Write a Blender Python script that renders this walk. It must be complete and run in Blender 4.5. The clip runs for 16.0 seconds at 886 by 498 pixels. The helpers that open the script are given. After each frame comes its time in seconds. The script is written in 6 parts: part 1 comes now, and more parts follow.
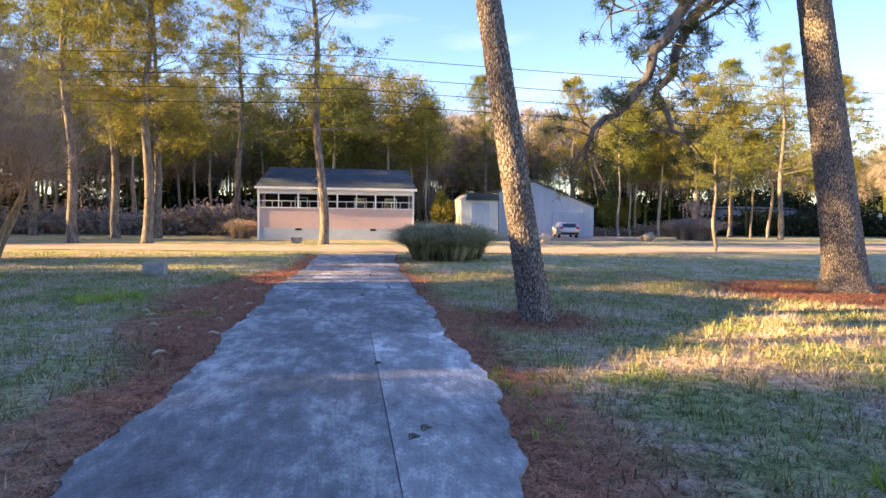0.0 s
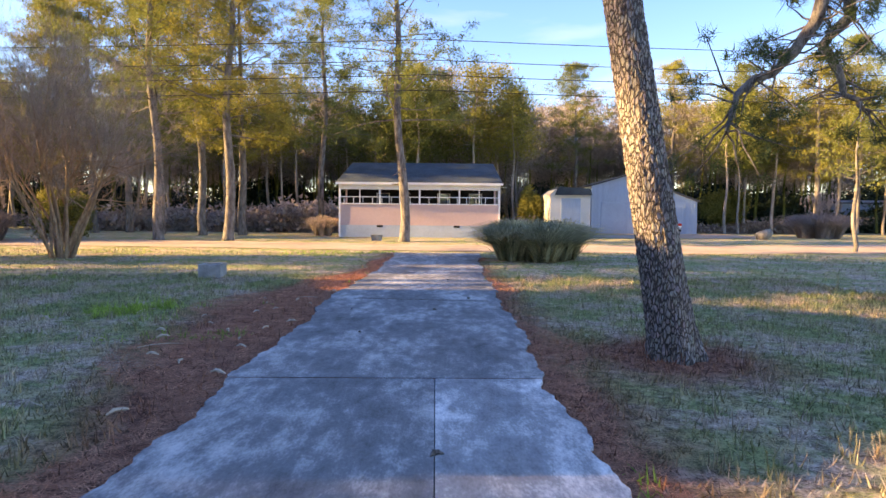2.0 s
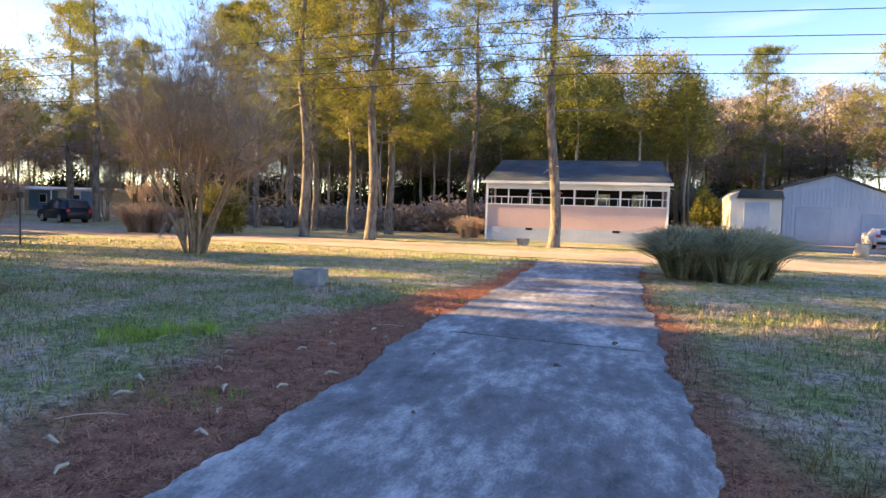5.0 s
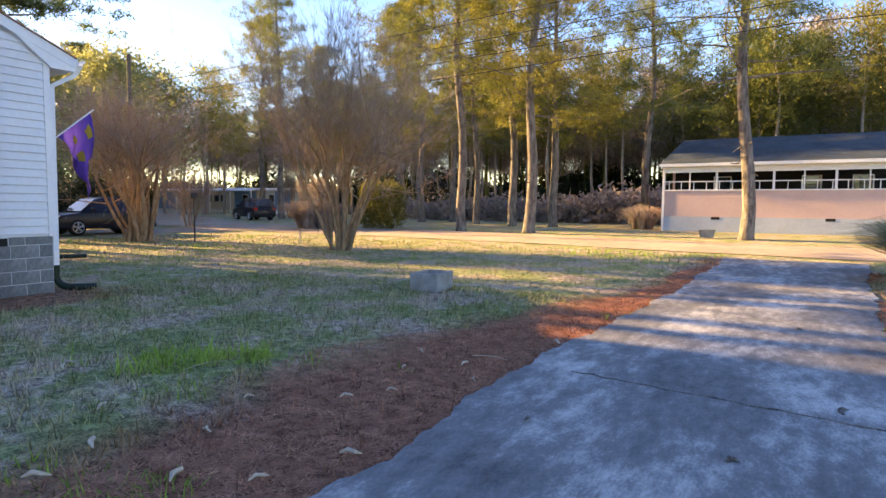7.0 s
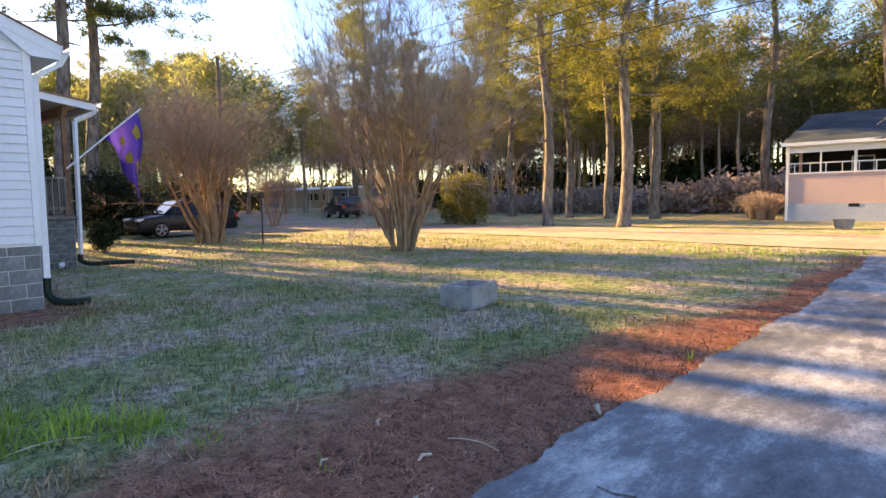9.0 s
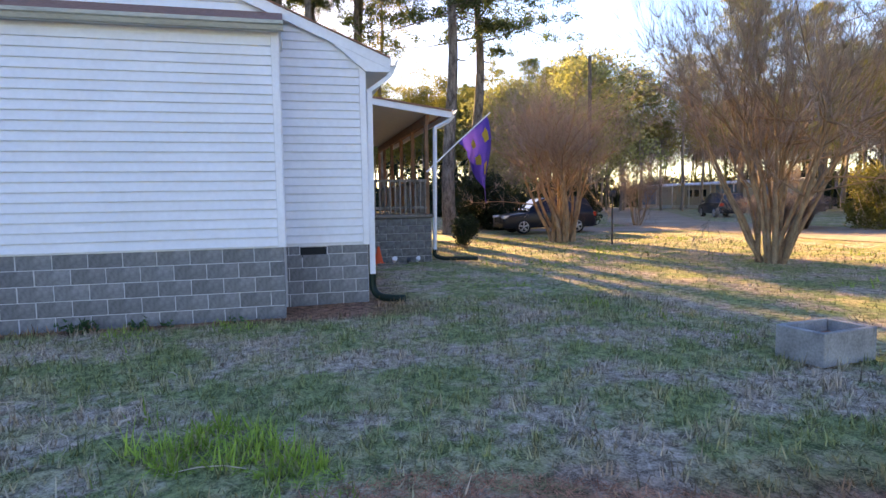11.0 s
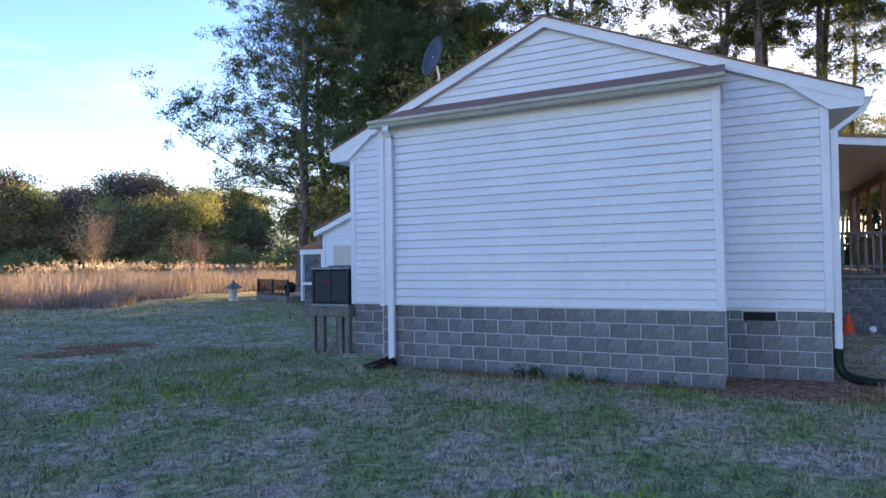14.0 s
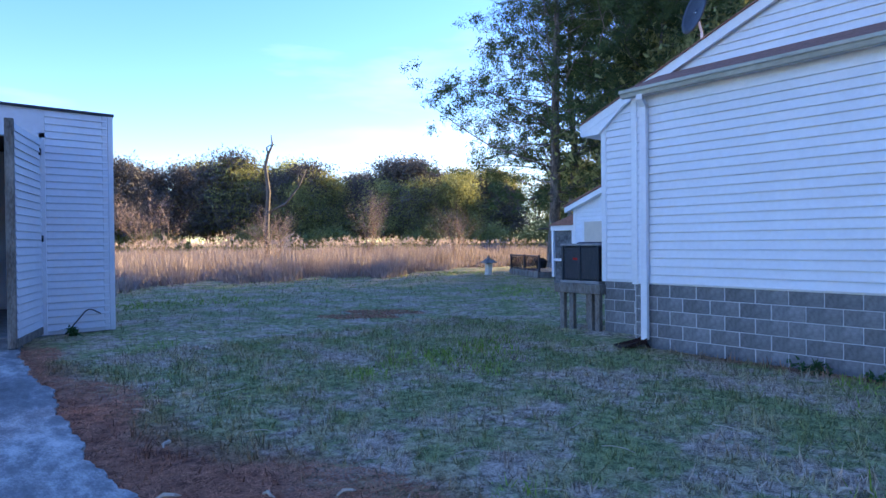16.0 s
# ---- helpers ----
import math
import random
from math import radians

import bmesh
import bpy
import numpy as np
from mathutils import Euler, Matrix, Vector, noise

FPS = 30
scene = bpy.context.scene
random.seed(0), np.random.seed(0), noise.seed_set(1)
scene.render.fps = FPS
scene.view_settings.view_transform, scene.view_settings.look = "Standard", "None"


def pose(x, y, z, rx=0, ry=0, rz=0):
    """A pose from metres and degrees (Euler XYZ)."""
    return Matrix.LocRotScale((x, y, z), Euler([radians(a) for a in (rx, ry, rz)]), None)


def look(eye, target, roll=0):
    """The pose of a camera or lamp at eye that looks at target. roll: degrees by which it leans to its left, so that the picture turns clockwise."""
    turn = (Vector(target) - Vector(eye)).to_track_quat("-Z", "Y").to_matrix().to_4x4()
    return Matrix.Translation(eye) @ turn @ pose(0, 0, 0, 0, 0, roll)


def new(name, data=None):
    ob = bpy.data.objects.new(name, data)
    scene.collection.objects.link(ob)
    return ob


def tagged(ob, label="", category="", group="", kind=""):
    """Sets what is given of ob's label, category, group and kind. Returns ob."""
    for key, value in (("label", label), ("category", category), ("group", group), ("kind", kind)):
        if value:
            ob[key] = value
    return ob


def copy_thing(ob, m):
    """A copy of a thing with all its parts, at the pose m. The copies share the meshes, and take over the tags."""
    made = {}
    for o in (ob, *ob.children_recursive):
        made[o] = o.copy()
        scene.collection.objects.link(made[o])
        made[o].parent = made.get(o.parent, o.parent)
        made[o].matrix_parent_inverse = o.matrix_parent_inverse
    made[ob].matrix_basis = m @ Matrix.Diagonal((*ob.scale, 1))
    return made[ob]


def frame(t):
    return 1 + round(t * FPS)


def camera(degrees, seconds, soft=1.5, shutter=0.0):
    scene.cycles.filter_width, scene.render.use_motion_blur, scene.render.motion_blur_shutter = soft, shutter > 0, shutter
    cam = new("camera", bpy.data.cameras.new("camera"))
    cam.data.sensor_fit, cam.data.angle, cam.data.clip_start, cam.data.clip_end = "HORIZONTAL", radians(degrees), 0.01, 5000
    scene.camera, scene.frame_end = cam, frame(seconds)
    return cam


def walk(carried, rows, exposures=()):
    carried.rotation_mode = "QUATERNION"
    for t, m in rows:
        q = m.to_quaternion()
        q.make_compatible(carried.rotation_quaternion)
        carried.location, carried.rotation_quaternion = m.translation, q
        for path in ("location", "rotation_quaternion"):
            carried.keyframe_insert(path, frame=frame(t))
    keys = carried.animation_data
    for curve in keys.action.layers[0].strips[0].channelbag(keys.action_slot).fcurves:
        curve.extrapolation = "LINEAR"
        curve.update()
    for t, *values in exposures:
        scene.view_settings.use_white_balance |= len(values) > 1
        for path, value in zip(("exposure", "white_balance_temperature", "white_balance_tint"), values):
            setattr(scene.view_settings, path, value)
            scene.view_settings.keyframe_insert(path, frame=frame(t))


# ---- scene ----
cam = camera(72.7, 16.0)
PATH = [
    (0, (0.034, -0.158, 1.367), (0.343, 1.816, 1.285), 0.6),
    (0.5, (0.136, 0.5, 1.359), (0.399, 2.481, 1.276), 0.6),
    (1, (0.178, 1.072, 1.358), (0.402, 3.057, 1.273), 0.6),
    (1.5, (0.283, 1.682, 1.356), (0.416, 3.675, 1.268), 0.5),
    (2, (0.302, 2.238, 1.363), (0.327, 4.235, 1.267), 0.5),
    (2.5, (0.361, 2.774, 1.353), (0.257, 4.77, 1.261), 0.8),
    (3, (0.392, 3.243, 1.385), (0.176, 5.229, 1.292), 0.3),
    (5.3, (0.633, 5.663, 1.43), (0.071, 7.579, 1.319), 1.8),
    (5.5, (0.631, 5.887, 1.443), (0.012, 7.785, 1.322), 1.6),
    (6, (0.649, 6.474, 1.437), (-0.137, 8.309, 1.307), 1.3),
    (6.5, (0.598, 7.022, 1.425), (-0.311, 8.798, 1.285), 1.0),
    (7, (0.588, 7.565, 1.435), (-0.436, 9.277, 1.293), 0.5),
    (7.5, (0.508, 8.121, 1.43), (-0.58, 9.791, 1.269), 0.1),
    (8, (0.413, 8.695, 1.437), (-0.706, 10.345, 1.269), -0.2),
    (10.5, (-0.135, 11.282, 1.492), (-1.937, 12.136, 1.344), -1.3),
    (11, (-0.299, 11.509, 1.527), (-2.234, 11.991, 1.375), -1.0),
    (11.5, (-0.392, 11.639, 1.533), (-2.385, 11.749, 1.412), -0.9),
    (12, (-0.355, 11.649, 1.613), (-2.347, 11.486, 1.546), -0.7),
    (12.5, (-0.361, 11.628, 1.624), (-2.33, 11.28, 1.637), -0.7),
    (13, (-0.394, 11.591, 1.618), (-2.332, 11.101, 1.682), -0.8),
    (13.5, (-0.415, 11.574, 1.615), (-2.301, 10.914, 1.69), -0.9),
    (14, (-0.429, 11.58, 1.617), (-2.223, 10.698, 1.666), -0.9),
    (14.5, (-0.449, 11.575, 1.617), (-2.116, 10.469, 1.631), -0.9),
    (15, (-0.491, 11.54, 1.616), (-2.018, 10.248, 1.603), -0.7),
    (15.5, (-0.501, 11.546, 1.618), (-1.893, 10.111, 1.592), -0.5),
    (16, (-0.483, 11.579, 1.617), (-1.774, 10.051, 1.598), -0.6),
]
walk(cam, [(t, look(eye, target, roll)) for t, eye, target, roll in PATH],
     [(0, 2.50, 8600, 20), (5, 2.55, 8800, 18), (8, 2.58, 9500, 17), (11, 2.70, 9300, 20), (13, 2.56, 8500, 20), (14.5, 2.36, 7300, 17), (16, 2.38, 6300, 18)])

# ---- light ----
SUN_AZ, SUN_EL = radians(183.5), radians(17.3)     # where the sun stands, from +x towards +y
world = bpy.data.worlds.new("sky_world")
scene.world = world
world.use_nodes = True
wn, wl = world.node_tree.nodes, world.node_tree.links
sky = wn.new("ShaderNodeTexSky")
sky.sky_type, sky.sun_disc = "NISHITA", False
sky.sun_elevation, sky.sun_rotation = SUN_EL, math.pi / 2 - SUN_AZ
sky.air_density, sky.dust_density, sky.ozone_density = 1.0, 0.15, 3.0
wtc, wmap, wnoise, wramp, wmix = (wn.new("ShaderNode" + k) for k in ("TexCoord", "Mapping", "TexNoise", "ValToRGB", "MixRGB"))
wmap.inputs["Scale"].default_value = (1.6, 1.6, 7.0)
wnoise.inputs["Scale"].default_value, wnoise.inputs["Detail"].default_value = 1.3, 7.0
wramp.color_ramp.elements[0].position, wramp.color_ramp.elements[1].position = 0.56, 0.88
wramp.color_ramp.elements[1].color = (0.6, 0.6, 0.6, 1)
wmix.inputs["Color2"].default_value = (2.6, 2.8, 3.1, 1)
wl.new(wtc.outputs["Generated"], wmap.inputs["Vector"])
wl.new(wmap.outputs["Vector"], wnoise.inputs["Vector"])
wl.new(wnoise.outputs["Fac"], wramp.inputs["Fac"])
wl.new(wramp.outputs["Color"], wmix.inputs["Fac"])
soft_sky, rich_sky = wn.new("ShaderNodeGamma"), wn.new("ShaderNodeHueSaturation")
soft_sky.inputs["Gamma"].default_value = 0.85       # gamma curve evens the sky's brightness between bright and dim directions
rich_sky.inputs["Saturation"].default_value, rich_sky.inputs["Hue"].default_value = 1.35, 0.52
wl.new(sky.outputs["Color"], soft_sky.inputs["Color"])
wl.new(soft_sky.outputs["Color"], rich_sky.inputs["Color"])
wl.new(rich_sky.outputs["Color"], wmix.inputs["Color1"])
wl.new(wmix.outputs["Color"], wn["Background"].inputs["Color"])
wn["Background"].inputs["Strength"].default_value = 0.125
sun = new("sun", bpy.data.lights.new("sun", "SUN"))
sun.data.energy, sun.data.angle, sun.data.color = 4.8, radians(0.6), (1.0, 0.76, 0.40)
sun.matrix_basis = look((math.cos(SUN_AZ) * math.cos(SUN_EL), math.sin(SUN_AZ) * math.cos(SUN_EL), math.sin(SUN_EL)), (0, 0, 0))


# ---- materials ----
def mat(name, color, rough=0.8, metal=0.0, vary=0.15, scale=6.0, color2=None, bump=0.0, bump_scale=60.0, rnd=0.0,
        stretch=(1, 1, 1), spec=0.3, space="Object", back=0.0):
    """A surface with broad and fine variation of its colour, a fine bump and a shift from piece to piece."""
    m = bpy.data.materials.new(name)
    m.use_nodes = True
    n, l = m.node_tree.nodes, m.node_tree.links
    b = n["Principled BSDF"]
    b.inputs["Roughness"].default_value, b.inputs["Metallic"].default_value = rough, metal
    b.inputs["Specular IOR Level"].default_value = spec
    tc, mp = n.new("ShaderNodeTexCoord"), n.new("ShaderNodeMapping")
    mp.inputs["Scale"].default_value = stretch
    l.new(tc.outputs[space], mp.inputs["Vector"])
    big, fine = n.new("ShaderNodeTexNoise"), n.new("ShaderNodeTexNoise")
    big.inputs["Scale"].default_value, big.inputs["Detail"].default_value = scale, 5
    fine.inputs["Scale"].default_value, fine.inputs["Detail"].default_value = scale * 9, 4
    for q in (big, fine):
        l.new(mp.outputs["Vector"], q.inputs["Vector"])
    avg = n.new("ShaderNodeMath")
    avg.operation = "MULTIPLY_ADD"
    avg.inputs[1].default_value = 0.45
    l.new(fine.outputs["Fac"], avg.inputs[0])
    half = n.new("ShaderNodeMath")
    half.operation = "MULTIPLY"
    half.inputs[1].default_value = 0.55
    l.new(big.outputs["Fac"], half.inputs[0])
    l.new(half.outputs[0], avg.inputs[2])
    ramp = n.new("ShaderNodeValToRGB")
    c1 = tuple(max(0, c * (1 - vary)) for c in color)
    c2 = color2 or tuple(min(1, c * (1 + vary)) for c in color)
    ramp.color_ramp.elements[0].position, ramp.color_ramp.elements[1].position = 0.36, 0.64
    ramp.color_ramp.elements[0].color, ramp.color_ramp.elements[1].color = (*c1, 1), (*c2, 1)
    l.new(avg.outputs[0], ramp.inputs["Fac"])
    out = ramp.outputs["Color"]
    if rnd:
        info, geo, add, hsv, mr = (n.new("ShaderNode" + k) for k in ("ObjectInfo", "NewGeometry", "Math", "HueSaturation", "MapRange"))
        l.new(info.outputs["Random"], add.inputs[0])
        l.new(geo.outputs["Random Per Island"], add.inputs[1])
        mr.inputs["From Max"].default_value = 2
        mr.inputs["To Min"].default_value, mr.inputs["To Max"].default_value = 1 - rnd, 1 + rnd
        l.new(add.outputs[0], mr.inputs["Value"])
        l.new(mr.outputs["Result"], hsv.inputs["Value"])
        l.new(out, hsv.inputs["Color"])
        out = hsv.outputs["Color"]
    l.new(out, b.inputs["Base Color"])
    if bump:
        bn, bp = n.new("ShaderNodeTexNoise"), n.new("ShaderNodeBump")
        bn.inputs["Scale"].default_value, bn.inputs["Detail"].default_value = bump_scale, 5
        l.new(mp.outputs["Vector"], bn.inputs["Vector"])
        l.new(bn.outputs["Fac"], bp.inputs["Height"])
        bp.inputs["Strength"].default_value, bp.inputs["Distance"].default_value = 0.6, bump
        l.new(bp.outputs["Normal"], b.inputs["Normal"])
    if back:
        tr, mx = n.new("ShaderNodeBsdfTranslucent"), n.new("ShaderNodeMixShader")
        l.new(out, tr.inputs["Color"])
        mx.inputs["Fac"].default_value = back
        l.new(b.outputs[0], mx.inputs[1])
        l.new(tr.outputs[0], mx.inputs[2])
        l.new(mx.outputs[0], n["Material Output"].inputs["Surface"])
    return m


M = dict(
    siding=mat("white_vinyl", (0.74, 0.76, 0.79), 0.5, vary=0.05, scale=1.5, rnd=0.03, bump=0.0006, bump_scale=25),
    trim=mat("white_trim", (0.78, 0.79, 0.81), 0.45, vary=0.05, scale=2),
    pink=mat("pink_siding", (0.62, 0.44, 0.40), 0.6, vary=0.05, scale=1),
    block=mat("concrete_block", (0.17, 0.177, 0.183), 0.95, vary=0.3, scale=2.2, rnd=0.28, bump=0.003, bump_scale=120, color2=(0.28, 0.287, 0.29), spec=0.15),
    mortar=mat("mortar", (0.52, 0.53, 0.53), 0.95, vary=0.15, scale=8, bump=0.002),
    blockwall=mat("painted_block", (0.42, 0.47, 0.54), 0.9, vary=0.1, scale=1),
    # stained block; its dark tone also carries the shade at the rear wing
    oldblock=mat("stained_shaded_block", (0.12, 0.13, 0.135), 0.95, vary=0.5, scale=1.3, rnd=0.1, bump=0.004, bump_scale=90, color2=(0.26, 0.27, 0.27)),
    shingle=mat("brown_shingle", (0.27, 0.135, 0.10), 0.95, vary=0.3, scale=12, rnd=0.15, bump=0.004, bump_scale=150),
    dshingle=mat("grey_shingle", (0.045, 0.06, 0.07), 0.9, vary=0.35, scale=1.2, bump=0.01, bump_scale=20),
    gutter=mat("weathered_gutter", (0.42, 0.42, 0.36), 0.5, vary=0.25, scale=4, stretch=(1, 0.3, 2)),
    black=mat("black_void", (0.012, 0.012, 0.013), 0.7, vary=0.2),
    oldwood=mat("grey_weathered_wood", (0.17, 0.145, 0.12), 0.9, vary=0.4, scale=5, stretch=(1, 1, 0.3), bump=0.003, color2=(0.30, 0.275, 0.24), rnd=0.15),
    porchwood=mat("brown_stained_wood", (0.22, 0.11, 0.06), 0.75, vary=0.3, scale=4, rnd=0.1),
    soffit=mat("soffit_panel", (0.62, 0.55, 0.46), 0.7, vary=0.06),
    metal=mat("dark_metal", (0.045, 0.05, 0.06), 0.45, metal=0.3, vary=0.3, scale=6),
    acgrille=mat("condenser_grille", (0.06, 0.07, 0.085), 0.5, metal=0.4, vary=0.3, scale=30),
    concrete=mat("grey_concrete", (0.28, 0.28, 0.27), 0.9, vary=0.3, scale=5, bump=0.004, bump_scale=80),
    bark=mat("pine_bark", (0.085, 0.07, 0.062), 0.95, vary=0.5, scale=7, stretch=(1, 1, 0.3), bump=0.03, bump_scale=14, color2=(0.28, 0.25, 0.225), spec=0.1),
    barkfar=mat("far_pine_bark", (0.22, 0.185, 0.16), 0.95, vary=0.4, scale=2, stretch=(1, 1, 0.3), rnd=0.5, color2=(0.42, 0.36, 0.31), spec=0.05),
    needle=mat("pine_needles", (0.11, 0.145, 0.04), 0.7, vary=0.35, scale=0.8, rnd=0.45, color2=(0.25, 0.26, 0.07), back=0.35, spec=0.15),
    # darker copy of the needles: the shade of the crowns put into the colour
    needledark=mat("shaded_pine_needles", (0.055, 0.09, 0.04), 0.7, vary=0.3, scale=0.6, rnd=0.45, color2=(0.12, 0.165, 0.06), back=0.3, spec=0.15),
    # paler copy for the marsh wood: sun and distance haze put into the colour
    needlehaze=mat("hazed_marsh_needles", (0.20, 0.23, 0.09), 0.8, vary=0.3, scale=0.3, rnd=0.5, color2=(0.42, 0.42, 0.17), back=0.35, spec=0.1),
    # yellower copy: sun on the crowns put into the colour; yellow bushes share it
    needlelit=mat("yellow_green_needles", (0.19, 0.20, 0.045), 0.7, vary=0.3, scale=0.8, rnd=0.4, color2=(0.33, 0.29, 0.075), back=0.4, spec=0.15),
    myrtlebark=mat("myrtle_bark", (0.25, 0.14, 0.075), 0.8, vary=0.4, scale=9, stretch=(1, 1, 0.4), color2=(0.42, 0.29, 0.18), rnd=0.15),
    twig=mat("bare_twigs", (0.30, 0.23, 0.19), 0.9, vary=0.3, rnd=0.35),
    straw=mat("dry_reed", (0.29, 0.235, 0.21), 0.9, vary=0.3, scale=0.7, rnd=0.4, back=0.25),
    plume=mat("reed_plume", (0.36, 0.29, 0.25), 0.95, vary=0.25, scale=2, rnd=0.3, back=0.4),
    clump=mat("ornamental_grass", (0.26, 0.27, 0.12), 0.8, vary=0.35, scale=2, rnd=0.6, color2=(0.60, 0.55, 0.34), back=0.3),
    greenblade=mat("fresh_lawn_blades", (0.17, 0.30, 0.04), 0.8, vary=0.3, scale=2, rnd=0.4, color2=(0.38, 0.52, 0.10), back=0.3, spec=0.1),
    litter=mat("fallen_pine_needles", (0.42, 0.14, 0.075), 0.9, vary=0.35, scale=5, rnd=0.7, color2=(0.78, 0.36, 0.21), spec=0.15),
    chip=mat("bleached_wood_chip", (0.55, 0.44, 0.33), 0.85, vary=0.2, rnd=0.2),
    road=mat("sandy_road", (0.36, 0.26, 0.19), 0.95, vary=0.2, scale=0.4, bump=0.01, bump_scale=20, color2=(0.46, 0.35, 0.26)),
    paint=mat("dark_car_paint", (0.004, 0.008, 0.02), 0.28, metal=0.0, vary=0.1, spec=0.3),
    carlight=mat("silver_car_paint", (0.45, 0.47, 0.5), 0.25, metal=0.4, vary=0.05),
    tyre=mat("tyre_rubber", (0.015, 0.015, 0.016), 0.85, vary=0.2),
    rim=mat("alloy_rim", (0.6, 0.6, 0.62), 0.3, metal=0.7, vary=0.05),
    lens=mat("lamp_lens", (0.7, 0.72, 0.75), 0.1, vary=0.05, spec=0.7),
    redlens=mat("red_lens", (0.5, 0.02, 0.015), 0.2, vary=0.05),
    cone=mat("orange_plastic", (0.85, 0.10, 0.03), 0.5, vary=0.08),
    drain=mat("green_plastic_pipe", (0.006, 0.02, 0.013), 0.5, vary=0.3, scale=8),
    splash=mat("brown_plastic", (0.03, 0.014, 0.012), 0.5, vary=0.3),
    flag=mat("purple_cloth", (0.085, 0.05, 0.36), 0.8, vary=0.15, back=0.3),
    gold=mat("yellow_cloth", (0.55, 0.36, 0.05), 0.8, vary=0.1, back=0.3),
    barn=mat("blue_grey_metal", (0.30, 0.37, 0.46), 0.6, vary=0.1, scale=0.8, stretch=(3, 3, 0.3)),
    barndoor=mat("grey_roller_door", (0.26, 0.33, 0.42), 0.6, vary=0.08, scale=1),
    trailer=mat("cream_trailer_wall", (0.62, 0.57, 0.50), 0.6, vary=0.08, scale=1),
    blue=mat("blue_panel", (0.12, 0.25, 0.42), 0.6, vary=0.1),
    wire=mat("wire", (0.02, 0.02, 0.022), 0.7, vary=0.1),
    deadwood=mat("dead_wood", (0.13, 0.115, 0.10), 0.9, vary=0.3, scale=3, stretch=(1, 1, 0.3)),
    weed=mat("weed_leaf", (0.04, 0.10, 0.03), 0.7, vary=0.3, rnd=0.3, back=0.2),
    # leaf of the evergreen bushes; also stands for the shade deep in the woods
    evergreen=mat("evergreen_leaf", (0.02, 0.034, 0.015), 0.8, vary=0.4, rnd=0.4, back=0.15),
)


def glass_mat(name, color, rough=0.05):
    m = mat(name, color, rough, vary=0.05, spec=0.8)
    return m


M["glass"] = glass_mat("dark_glass", (0.02, 0.03, 0.04))


def ground_mat(name="lawn_ground", blades=False):
    """Winter lawn: straw and green patches, needle litter beside the drive and under the trees; blades take the colour of their patch."""
    m = bpy.data.materials.new(name)
    m.use_nodes = True
    n, l = m.node_tree.nodes, m.node_tree.links
    b = n["Principled BSDF"]
    b.inputs["Roughness"].default_value = 0.95
    b.inputs["Specular IOR Level"].default_value = 0.1
    tc = n.new("ShaderNodeTexCoord")

    def noise_node(scale, detail=6, rough=0.6):
        q = n.new("ShaderNodeTexNoise")
        q.inputs["Scale"].default_value, q.inputs["Detail"].default_value, q.inputs["Roughness"].default_value = scale, detail, rough
        l.new(tc.outputs["Object"], q.inputs["Vector"])
        return q.outputs["Fac"]

    def ramp(src, a, c, ca=(0, 0, 0, 1), cc=(1, 1, 1, 1)):
        q = n.new("ShaderNodeValToRGB")
        q.color_ramp.elements[0].position, q.color_ramp.elements[1].position = a, c
        q.color_ramp.elements[0].color, q.color_ramp.elements[1].color = ca, cc
        l.new(src, q.inputs["Fac"])
        return q.outputs["Color"]

    def mix(fac, a, c):
        q = n.new("ShaderNodeMixRGB")
        l.new(fac, q.inputs["Fac"])
        for s, v in ((q.inputs["Color1"], a), (q.inputs["Color2"], c)):
            if isinstance(v, tuple):
                s.default_value = v
            else:
                l.new(v, s)
        return q.outputs["Color"]

    def math_node(op, a, c=0.0, d=0.0):
        q = n.new("ShaderNodeMath")
        q.operation = op
        for s, v in zip(q.inputs, (a, c, d)):
            if isinstance(v, (int, float)):
                s.default_value = v
            else:
                l.new(v, s)
        return q.outputs[0]

    if blades:
        fine = n.new("ShaderNodeNewGeometry").outputs["Random Per Island"]
        lo, hi = 0.0, 1.0
    else:
        fine = math_node("ADD", math_node("MULTIPLY", noise_node(42, 6, 0.75), 0.55), math_node("MULTIPLY", noise_node(9, 4, 0.6), 0.45))
        lo, hi = 0.415, 0.585
    grassy = ramp(fine, lo, hi, (0.13, 0.115, 0.055, 1), (0.60, 0.51, 0.28, 1))
    strawy = ramp(fine, lo, hi, (0.16, 0.11, 0.075, 1), (0.72, 0.56, 0.42, 1))
    greeny = ramp(fine, lo, hi, (0.085, 0.105, 0.04, 1), (0.38, 0.41, 0.17, 1))
    red = ramp(fine, lo, hi + 0.02, (0.10, 0.042, 0.028, 1), (0.50, 0.22, 0.135, 1))
    lawn = mix(ramp(noise_node(0.85, 10, 0.72), 0.47, 0.56), greeny, strawy)
    lawn = mix(ramp(noise_node(2.1, 6, 0.6), 0.50, 0.62), lawn, grassy)
    sep = n.new("ShaderNodeSeparateXYZ")
    l.new(tc.outputs["Object"], sep.inputs[0])
    wob = math_node("MULTIPLY_ADD", noise_node(1.1, 6, 0.7), 1.5, -0.75)
    bell = math_node("POWER", 2.718, math_node("MULTIPLY", math_node("POWER", math_node("MULTIPLY_ADD", sep.outputs["Y"], 0.2, -2.3), 2.0), -1.0))
    left = math_node("SUBTRACT", math_node("MULTIPLY_ADD", bell, -1.5, math_node("MULTIPLY", sep.outputs["X"], -1.0)), 1.6)
    right = math_node("SUBTRACT", sep.outputs["X"], 1.65)
    side = math_node("MAXIMUM", left, right)
    far = math_node("SUBTRACT", sep.outputs["Y"], 26.0)
    edge = math_node("ADD", math_node("MAXIMUM", side, far), wob)
